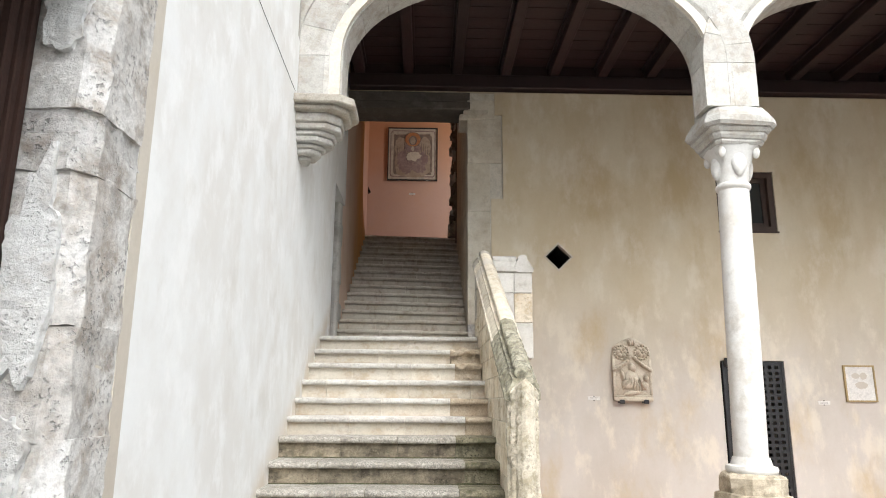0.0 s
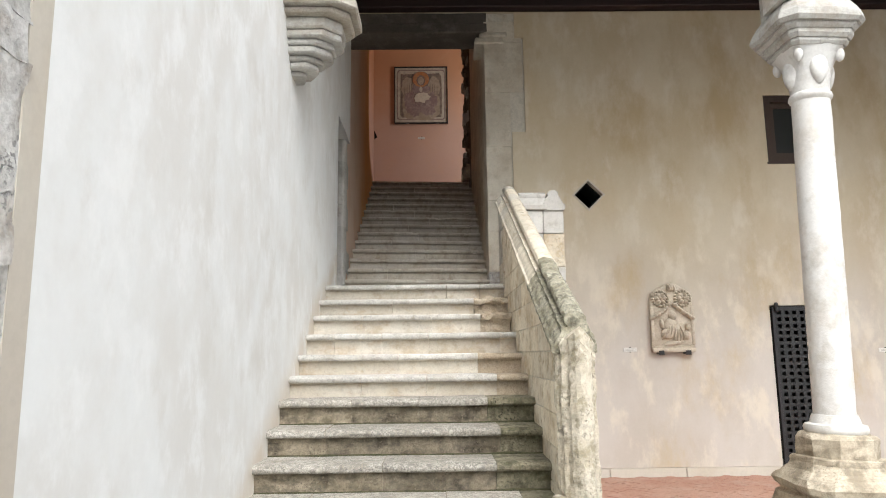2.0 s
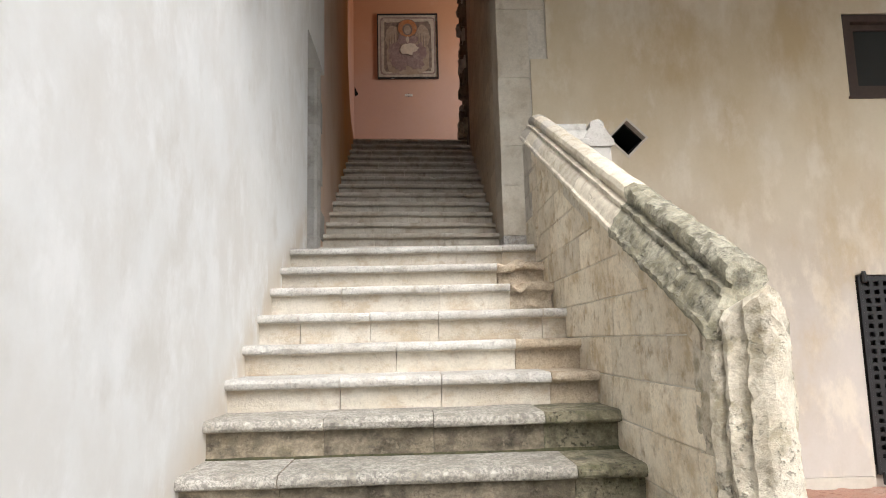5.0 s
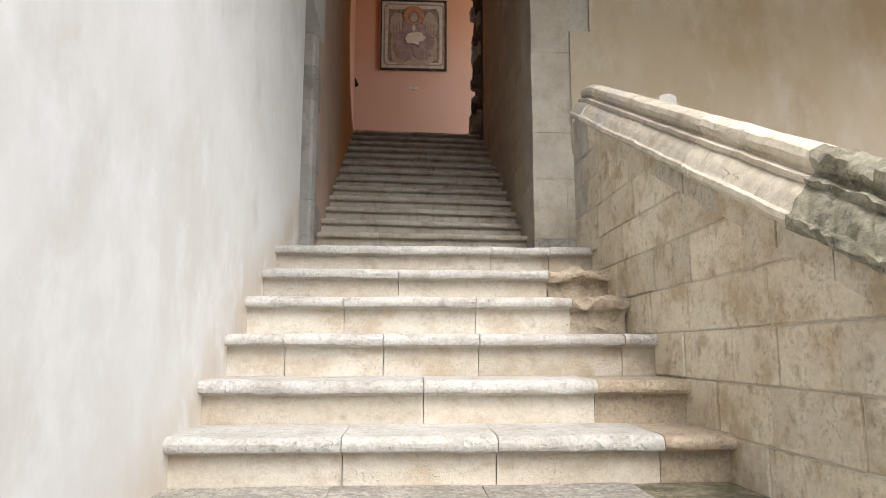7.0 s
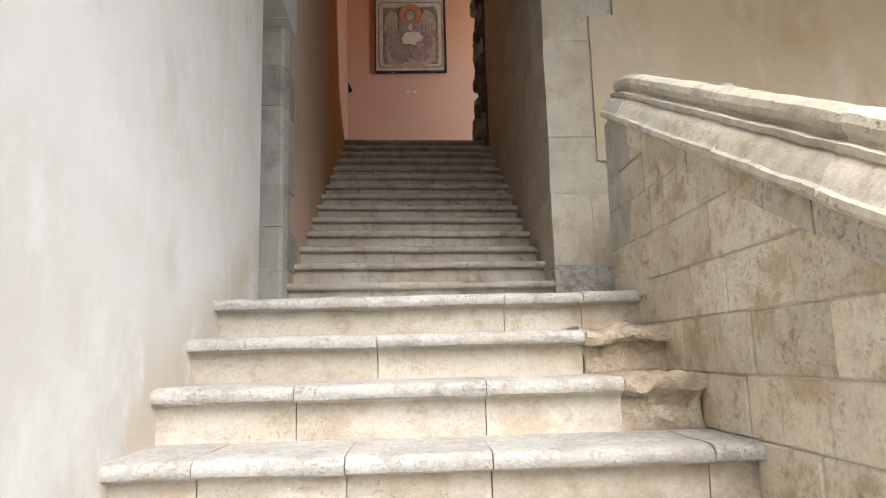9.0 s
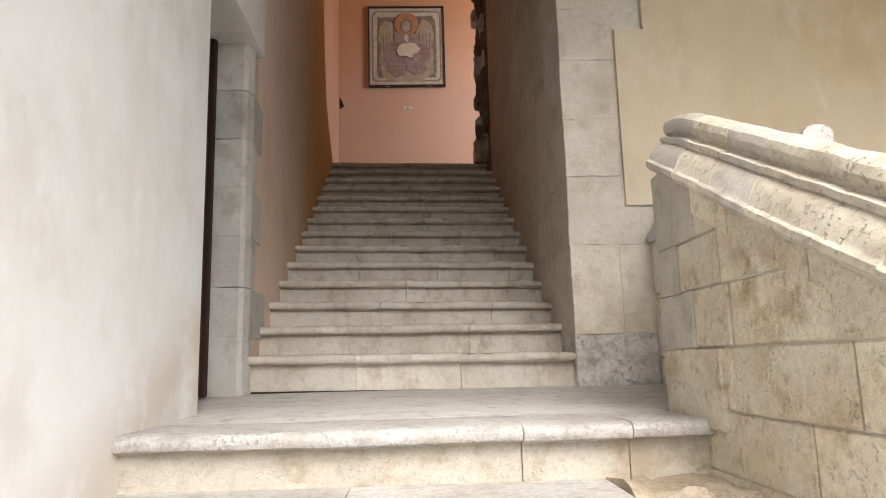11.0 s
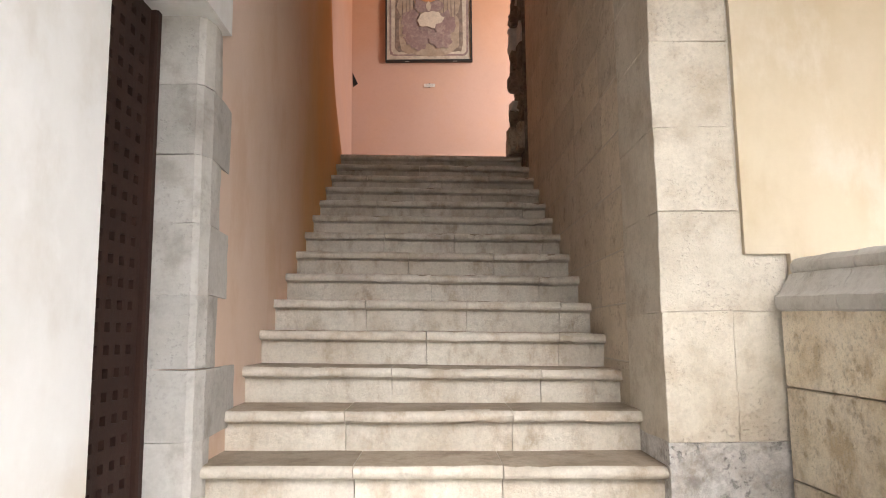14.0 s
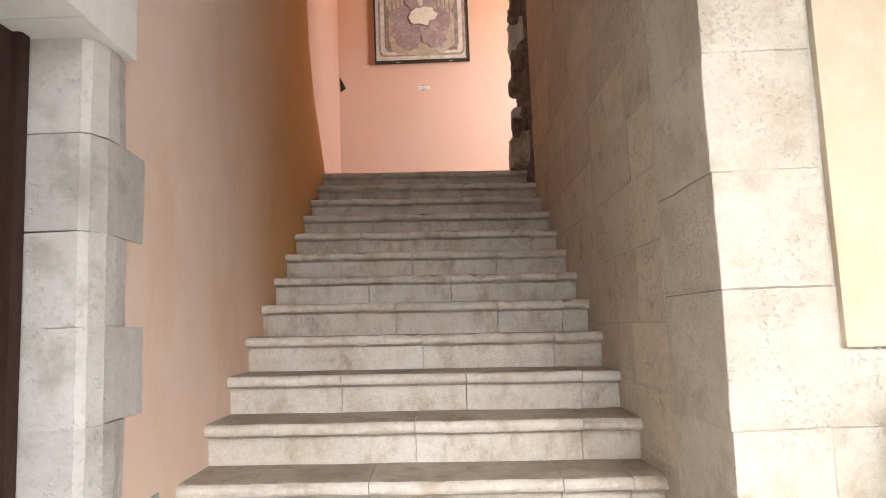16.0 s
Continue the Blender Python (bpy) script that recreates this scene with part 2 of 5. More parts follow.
DARKWOOD = mat("dark_stained_timber", (0.030, 0.0115, 0.0115), (0.022, 0.009, 0.009), (0.016, 0.008, 0.008), 0.5, 2.0, 30, 0.3, 0.6, 0.3, stretch=0.2)
LINTELWOOD = mat("old_lintel_timber", (0.10, 0.085, 0.07), (0.07, 0.06, 0.05), (0.16, 0.14, 0.12), 0.6, 2.0, 30, 0.6, 0.85)
DOORWOOD = mat("door_timber", (0.036, 0.013, 0.007), (0.026, 0.010, 0.006), (0.05, 0.018, 0.009), 0.5, 3.0, 40, 0.3, 0.9, stretch=0.2)
STUD = mat("iron_stud", (0.035, 0.03, 0.028), (0.05, 0.04, 0.035), bump=0.2, rough=0.45, metal=0.6)
IRON = mat("black_iron", (0.022, 0.022, 0.023), (0.03, 0.03, 0.031), bump=0.15, rough=0.5, metal=0.3)
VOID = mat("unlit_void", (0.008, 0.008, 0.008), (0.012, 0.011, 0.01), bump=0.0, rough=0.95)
LABEL = mat("label_card", (0.72, 0.70, 0.66), (0.70, 0.68, 0.64), bump=0.02, rough=0.6)
INK = mat("grey_ink", (0.42, 0.40, 0.37), (0.42, 0.40, 0.37), bump=0.0)
RELIEF = mat("carved_relief_stone", (0.60, 0.53, 0.43), (0.54, 0.47, 0.37), (0.40, 0.33, 0.25), 0.5, 5.0, 60, 0.4, 0.85)
GRASS = mat("weed_green", (0.12, 0.24, 0.03), (0.2, 0.33, 0.05), bump=0.1)
PAINT_CREAM = mat("fresco_ground", (0.62, 0.55, 0.44), (0.54, 0.47, 0.37), (0.44, 0.36, 0.28), 0.6, 6.0, 30, 0.2, mid=14, dark=(0.4, 0.32, 0.25))
PAINT_BROWN = mat("fresco_field", (0.20, 0.15, 0.12), (0.27, 0.20, 0.16), (0.40, 0.33, 0.26), 0.5, 6.0, 30, 0.2, mid=14, dark=(0.13, 0.11, 0.10))
PAINT_RED = mat("fresco_halo", (0.50, 0.19, 0.07), (0.46, 0.23, 0.11), (0.5, 0.34, 0.22), 0.4, 9.0, 30, 0.2)
PAINT_WING = mat("fresco_wing", (0.46, 0.37, 0.28), (0.38, 0.29, 0.21), (0.28, 0.21, 0.16), 0.5, 9.0, 30, 0.2)
PAINT_VIOLET = mat("fresco_robe", (0.27, 0.18, 0.17), (0.33, 0.24, 0.22), (0.46, 0.37, 0.31), 0.6, 7.0, 30, 0.2)
PAINT_LOSS = mat("fresco_loss", (0.66, 0.58, 0.47), (0.64, 0.56, 0.45), bump=0.1)
GLASS = bpy.data.materials.new("dark_window_glass")
GLASS.use_nodes = True
_g = GLASS.node_tree.nodes["Principled BSDF"]
_g.inputs["Base Color"].default_value, _g.inputs["Roughness"].default_value = (0.03, 0.034, 0.034, 1), 0.08

# ---- builders ----
def part(name, bm, material, parent=None, label=""):
    me = bpy.data.meshes.new(name)
    bm.normal_update()
    bm.to_mesh(me)
    bm.free()
    me.materials.append(material)
    ob = new(name, me)
    if parent:
        ob.parent = parent
    if label:
        ob["label"] = label
    return ob


def base(name, label, category, kind="", group="", at=(0, 0, 0)):
    ob = new(name)
    ob.location = at
    return tagged(ob, label, category, group, kind)


def box(bm, x0, x1, y0, y1, z0, z1, bevel=0.0):
    r = bmesh.ops.create_cube(bm, size=1.0)
    vs = r["verts"]
    for v in vs:
        v.co = Vector(((x0 + x1) / 2 + v.co.x * (x1 - x0), (y0 + y1) / 2 + v.co.y * (y1 - y0), (z0 + z1) / 2 + v.co.z * (z1 - z0)))
    if bevel:
        es = list({e for v in vs for e in v.link_edges})
        bmesh.ops.bevel(bm, geom=es, offset=bevel, segments=1, affect="EDGES")
    return bm


def boxed(*a, bevel=0.0):
    return box(bmesh.new(), *a, bevel=bevel)


def roughen(bm, amp, scale, seed=0.0, keep=None):
    for v in bm.verts:
        if keep and keep(v.co):
            continue
        p = v.co * scale + Vector((seed, seed * 1.7, -seed))
        v.co += Vector((noise.noise(p), noise.noise(p + Vector((31, 0, 0))), noise.noise(p + Vector((0, 57, 0))))) * amp


def sweep(rings, closed_profile=True, caps=True):
    """A skin through rings of points of equal count."""
    bm = bmesh.new()
    vs = [[bm.verts.new(p) for p in ring] for ring in rings]
    k = len(rings[0])
    for a, b in zip(vs, vs[1:]):
        for i in range(k if closed_profile else k - 1):
            j = (i + 1) % k
            bm.faces.new((a[i], a[j], b[j], b[i]))
    if caps:
        bm.faces.new(list(reversed(vs[0])))
        bm.faces.new(vs[-1])
    bmesh.ops.recalc_face_normals(bm, faces=bm.faces)
    return bm


def plate(outer, holes, place, depth):
    """A flat plate with holes: outlines in 2D, place(u, v, w) sets them in the world, w from 0 to depth."""
    bm = bmesh.new()
    loops = []
    for loop in (outer, *holes):
        vs = [bm.verts.new((u, v, 0)) for u, v in loop]
        loops.append([bm.edges.new((vs[i], vs[(i + 1) % len(vs)])) for i in range(len(vs))])
    bmesh.ops.triangle_fill(bm, edges=[e for lp in loops for e in lp], use_beauty=True, use_dissolve=False)
    r = bmesh.ops.extrude_face_region(bm, geom=list(bm.faces))
    for g in r["geom"]:
        if isinstance(g, bmesh.types.BMVert):
            g.co.z = depth
    for v in bm.verts:
        v.co = Vector(place(*v.co))
    bmesh.ops.recalc_face_normals(bm, faces=bm.faces)
    return bm


def rect(u0, u1, v0, v1):
    return [(u0, v0), (u1, v0), (u1, v1), (u0, v1)]


def lathe(bm, profile, cx, cy, seg=24):
    rows = [[bm.verts.new((cx + r * math.cos(2 * math.pi * i / seg), cy + r * math.sin(2 * math.pi * i / seg), z)) for i in range(seg)] for r, z in profile]
    for a, b in zip(rows, rows[1:]):
        for i in range(seg):
            bm.faces.new((a[i], a[(i + 1) % seg], b[(i + 1) % seg], b[i]))
    bm.faces.new(list(reversed(rows[0])))
    bm.faces.new(rows[-1])
    return bm


def dense_prism(pts, z0, z1, step=0.045):
    """An upright prism over an outline of (x, y), finely divided so that its faces can be worn."""
    fine = []
    for (xa, ya), (xb, yb) in zip(pts, pts[1:] + pts[:1]):
        n_ = max(1, int(math.hypot(xb - xa, yb - ya) / step))
        fine += [(xa + (xb - xa) * i / n_, ya + (yb - ya) * i / n_) for i in range(n_)]
    n_ = max(2, int((z1 - z0) / step))
    return sweep([[(x, y, z0 + (z1 - z0) * i / n_) for x, y in fine] for i in range(n_ + 1)])


def smooth(ob, angle=40):
    for p in ob.data.polygons:
        p.use_smooth = True
    ob.data.set_sharp_from_angle(angle=radians(angle))
    return ob


def structure(name, bm, material, label, category):
    return tagged(part(name, bm, material), label, category, kind="structure")


# ---- setting ----
YF, YA, XL, ZC = 10.167, 6.40, -0.905, 6.39       # facade, arcade front, side wall, beam undersides
Z_LAND = 2.265


def facade_place(u, v, w):
    return (u, YF + w, v)


def side_place(u, v, w):
    return (XL - w, u, v)


DIAMOND = [(2.255, 3.755), (2.443, 3.568), (2.255, 3.380), (2.067, 3.568)]
structure("ground", boxed(-40, 60, -60, 7.07, -0.5, -0.03), PAVING, "grey stone-paved courtyard ground", "ground")
structure("portico_floor", boxed(1.2, 12, 7.07, YF + 0.1, -0.4, -0.012), TERRAJOINT, "red terracotta floor of the portico in herringbone brick", "floor")
wall_facade = structure("wall_facade", plate(rect(0.95, 12, -0.3, 6.15), [DIAMOND, rect(4.68, 5.55, 3.98, 4.92), rect(4.52, 5.43, 0.10, 2.08)], facade_place, 0.5),
                        PALE, "pale plastered back wall of the portico, stone at its corner", "wall")
structure("wall_above_opening", boxed(-1.5, 0.95, YF + 0.01, YF + 0.5, 6.16, 9.5), OCHRE, "plastered wall above the stair opening", "wall")
structure("wall_above_facade", boxed(0.95, 12, YF, YF + 0.5, 6.15, 9.5), OCHRE, "plastered wall above the portico", "wall")
wall_left = structure("wall_left", plate([(3.40, -0.3), (9.20, -0.3), (9.20, 4.35), (9.965, 4.35), (9.965, 9.5), (3.40, 9.5)], [], side_place, 0.55),
                      WHITE_PLASTER, "smooth grey-white plastered wall beside the lower stair", "wall")
structure("wall_left_near", boxed(-1.5, XL, -16, 1.5, -0.3, 9.5), WHITE_PLASTER, "grey-white plastered courtyard wall", "wall")
structure("wall_left_over_portal", boxed(-1.5, XL, 1.5, 3.40, 4.4, 9.5), WHITE_PLASTER, "grey-white plastered wall over the portal", "wall")
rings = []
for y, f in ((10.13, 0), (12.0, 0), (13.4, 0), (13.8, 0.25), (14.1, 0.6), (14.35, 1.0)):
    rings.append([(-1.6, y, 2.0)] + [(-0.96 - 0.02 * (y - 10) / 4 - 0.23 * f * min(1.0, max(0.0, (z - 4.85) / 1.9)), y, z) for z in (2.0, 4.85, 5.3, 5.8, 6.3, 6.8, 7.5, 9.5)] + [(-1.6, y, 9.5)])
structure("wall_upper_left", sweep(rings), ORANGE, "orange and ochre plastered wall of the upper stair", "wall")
structure("wall_upper_right", boxed(0.93, 1.45, YF + 0.51, 14.2, 0, 9.5), PALE, "worn plaster and stone wall of the upper stair", "wall")
structure("wall_landing_left", boxed(-1.6, -1.21, 14.36, 16.86, 4.0, 9.5), PINK, "pink plastered side wall of the upper landing", "wall")
structure("wall_end", boxed(-1.6, 4.6, 16.86, 17.2, 4.0, 9.5), PINK, "pink plastered end wall of the upper landing", "wall")
structure("wall_landing_right", boxed(4.3, 4.6, 14.2, 16.86, 4.0, 9.5), PINK, "pink plastered side wall of the upper landing", "wall")
# window opening is assumed, cut out of view to suit the added lamp
structure("wall_landing_near", plate(rect(1.45, 4.6, 4.0, 9.5), [rect(2.0, 3.7, 5.8, 8.2)], lambda u, v, w: (u, 13.9 + w, v), 0.3), PINK, "pink plastered wall of the upper landing with an assumed, unseen window", "wall")
structure("ceiling_stair", boxed(-1.6, 4.6, YF + 0.5, 17.2, 9.5, 9.7), WHITE_PLASTER, "plain ceiling over the upper stair", "ceiling")
structure("floor_upper_landing", boxed(-1.0, 4.3, 14.55, 16.86, 4.5, 4.845), UPPERSTEP, "stone floor of the upper landing", "floor")
structure("wall_court_far", boxed(-1.5, 18, -16.5, -16, -0.3, 7.0), WHITE_PLASTER, "plain wall closing the courtyard", "wall")
structure("wall_court_right", boxed(18, 18.5, -16, YA, -0.3, 7.0), WHITE_PLASTER, "plain wall closing the courtyard", "wall")
structure("wall_portico_end", boxed(12, 12.4, YA, YF + 0.5, -0.3, 9.5), OCHRE, "ochre plastered end wall of the portico", "wall")

# plaster coat of the facade, thicker than the stone beside the stair opening
coat = [(1.273, 3.32), (1.46, 3.32), (1.46, 2.0), (1.46, 0.10), (4.515, 0.10), (4.515, 2.085), (5.435, 2.085), (5.435, 0.10), (12, 0.10), (12, 6.15), (1.34, 6.15), (1.34, 5.78), (1.455, 5.78), (1.455, 4.44), (1.273, 4.44)]
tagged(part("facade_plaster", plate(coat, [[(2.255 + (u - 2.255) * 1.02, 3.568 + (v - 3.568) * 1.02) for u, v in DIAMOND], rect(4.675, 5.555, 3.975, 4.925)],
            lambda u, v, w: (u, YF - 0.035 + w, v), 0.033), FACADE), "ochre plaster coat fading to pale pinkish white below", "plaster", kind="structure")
for i, (x0, x1) in enumerate(((1.46, 2.35), (2.36, 3.3), (3.31, 4.5), (5.45, 6.5), (6.51, 8.0))):
    bm = boxed(x0, x1, YF - 0.06, YF + 0.01, -0.03, 0.095, bevel=0.008)
    structure("baseboard", bm, PALE, "low pale stone skirting along the portico wall", "skirting")

# arcade
CX, HALF, SPRING, RISE, ZSP = 1.275, 1.775, 4.70, 0.99, 4.25


def arch_points(cx, grow=0.0, count=40, lift=0.0):
    """Stilted depressed arch, from left springing to right, grown outward by grow."""
    pts = []
    for i in range(count + 1):
        a = math.pi * (1 - i / count)
        c, s = math.cos(a), math.sin(a)
        e = 2 / 2.2
        pts.append((cx + (HALF + grow) * math.copysign(abs(c) ** e, c), SPRING + (RISE + grow + lift) * abs(s) ** e))
    return [(cx - HALF - grow, ZSP)] + pts + [(cx + HALF + grow, ZSP)]


PITCH_X = 2 * (3.23 - CX)
centres = [CX, CX + PITCH_X, CX + 2 * PITCH_X]
outline = [(XL, ZSP)]
for c in centres:
    outline += arch_points(c, 0.012, 40, 0.085)
outline += [(12, ZSP), (12, 9.5), (XL, 9.5)]
wall_arcade = structure("wall_arcade", plate(outline, [], lambda u, v, w: (u, YA + 0.02 + w, v), 0.46), MORTAR, "pale limestone arcade wall with wide depressed arches", "wall")


def slab_between(inner, outer, y0, y1):
    """A curved block between two lists of (x, z)."""
    ring0 = [(x, z) for x, z in inner] + [(x, z) for x, z in reversed(outer)]
    bm = bmesh.new()
    f, b = [bm.verts.new((x, y0, z)) for x, z in ring0], [bm.verts.new((x, y1, z)) for x, z in ring0]
    k = len(inner)
    m = len(ring0)
    for i in range(k - 1):
        bm.faces.new((f[i], f[i + 1], f[m - 2 - i], f[m - 1 - i]))
        bm.faces.new((b[i + 1], b[i], b[m - 1 - i], b[m - 2 - i]))
    for i in range(m):
        j = (i + 1) % m
        bm.faces.new((f[j], f[i], b[i], b[j]))
    bmesh.ops.recalc_face_normals(bm, faces=bm.faces)
    return bm


def shrink(pts, k):
    """Pull the ends of a polyline together by a small gap."""
    a, b = Vector(pts[0]), Vector(pts[1])
    c, d = Vector(pts[-1]), Vector(pts[-2])
    return [tuple(a + (b - a).normalized() * k)] + list(pts[1:-1]) + [tuple(c + (d - c).normalized() * k)]


rng = random.Random(4)


def arch_ring(c):
    def clamp(pts):
        return [(max(x, XL + 0.002), z) for x, z in pts]
    lo, mid_, hi, top = arch_points(c, 0.0, 48, 0.085), arch_points(c, 0.16, 48), arch_points(c, 0.43, 48), arch_points(c, 0.57, 48)
    cuts = [0, 1, 4, 8, 12, 16, 20, 24, 27, 31, 35, 39, 43, 47, 49, 50]
    for a, b in zip(cuts, cuts[1:]):
        p = slab_between(shrink(lo[a:b + 1], 0.003), shrink(mid_[a:b + 1], 0.003), YA - 0.002, YA + 0.49)
        for v in p.verts:
            if v.co.y < YA + 0.1:
                i = min(range(len(mid_)), key=lambda q: (mid_[q][0] - v.co.x) ** 2 + (mid_[q][1] - v.co.z) ** 2)
                if (mid_[i][0] - v.co.x) ** 2 + (mid_[i][1] - v.co.z) ** 2 > 0.0016:
                    v.co.y += 0.08
        roughen(p, 0.006, 7, c)
        part("soffit_stone", p, ARCHSTONE, wall_arcade)
        q = slab_between(shrink(clamp(mid_[a:b + 1]), 0.002), shrink(clamp(hi[a:b + 1]), 0.002), YA + rng.uniform(-0.004, 0.004), YA + 0.3)
        roughen(q, 0.005, 7, c)
        part("voussoir", q, ARCHSTONE, wall_arcade)
    # hood mould, clipped where two arches meet
    left, right = (c - PITCH_X / 2 if c > CX else -9.0), c + PITCH_X / 2
    hi, top = arch_points(c, 0.43, 160), arch_points(c, 0.57, 160)
    hood = [i for i in range(2, 161) if max(XL, left) - 0.02 < hi[i][0] and left - 0.02 < top[i][0] < right + 0.02]
    rings = []
    for i in hood[::3] + hood[-1:]:
        (x0, z0), (x1, z1) = hi[i], top[i]
        d = Vector((x1 - x0, z1 - z0))
        prof = ((0.0, 0.0), (0.0, -0.02), (0.25, -0.035), (0.45, -0.07), (0.75, -0.10), (0.95, -0.10), (1.0, -0.085), (1.0, 0.1), (0.0, 0.1))
        rings.append([(max(x0 + d.x * k, XL + 0.002 + 0.001 * k), YA + dy, z0 + d.y * k) for k, dy in prof])
    for j in range(0, len(rings) - 1, 6):
        bm = sweep(rings[j:j + 7])
        roughen(bm, 0.006, 9, c)
        part("hood_stone", bm, ARCHSTONE, wall_arcade)


# ashlar of the arcade wall above the hoods
def above_hood(x, z):
    for c in centres:
        dx = abs(x - c)
        if dx < HALF + 0.6:
            t = (1 - (dx / (HALF + 0.6)) ** 2.2) ** (1 / 2.2) if dx < HALF + 0.6 else 0
            if z < SPRING + (RISE + 0.6) * t:
                return False
    return z > SPRING


z = 5.0
course = 0
while z < 7.4:
    h = rng.uniform(0.2, 0.27)
    x = XL + 0.003 - rng.uniform(0, 0.3)
    while x < 6.6:
        w = rng.uniform(0.3, 0.62)
        a, b = max(x, XL + 0.004), x + w - 0.012
        if b - a > 0.08 and all(above_hood(px, z + 0.02) for px in (a, (a + b) / 2, b)):
            bm = boxed(a, b, YA + rng.uniform(-0.012, 0.006), YA + 0.15, z, z + h - 0.012, bevel=0.006)
            part("ashlar_stone", bm, WALLSTONE, wall_arcade)
        x += w
    z += h

# corbel at the side wall and the capital of the column
corbel = base("corbel", "moulded pale stone corbel carrying the arch at the wall", "corbel")
for z0, z1, x1, y0 in ((4.17, 4.25, -0.36, 6.27), (4.12, 4.17, -0.42, 6.33), (4.03, 4.12, -0.49, 6.40), (3.97, 4.03, -0.50, 6.42), (3.92, 3.97, -0.56, 6.46),
                       (3.86, 3.92, -0.585, 6.48), (3.82, 3.86, -0.66, 6.53), (3.77, 3.82, -0.70, 6.56), (3.73, 3.77, -0.79, 6.62)):
    bm = bmesh.new()
    ch = min(0.12, (x1 - XL) * 0.4)
    pts = [(XL - 0.02, y0), (x1 - ch, y0), (x1, y0 + ch), (x1, 6.80 - (6.27 - y0) * -0.3), (x1 - ch, 6.94 + (6.27 - y0) * 0.3), (XL - 0.02, 6.94 + (6.27 - y0) * 0.3)]
    slab = ARCHSTONE if z0 < 4.1 else WALLSTONE
    lo_, hi_ = [bm.verts.new((x, y, z0)) for x, y in pts], [bm.verts.new((x, y, z1)) for x, y in pts]
    bm.faces.new(list(reversed(lo_)))
    bm.faces.new(hi_)
    for i in range(6):
        bm.faces.new((lo_[i], lo_[(i + 1) % 6], hi_[(i + 1) % 6], hi_[i]))
    bmesh.ops.bevel(bm, geom=list(bm.edges), offset=0.012, segments=1, affect="EDGES")
    roughen(bm, 0.008, 8)
    part("moulding", bm, slab, corbel)


def square_ring(cx, cy, half, z, cut=0.3, twist=0.0):
    """An octagon: a square with its corners cut by a share of the half width."""
    k = half * cut
    return [(cx + x, cy + y, z) for x, y in ((-half + k, -half), (half - k, -half), (half, -half + k), (half, half - k), (half - k, half), (-half + k, half), (-half, half - k), (-half, -half + k))]


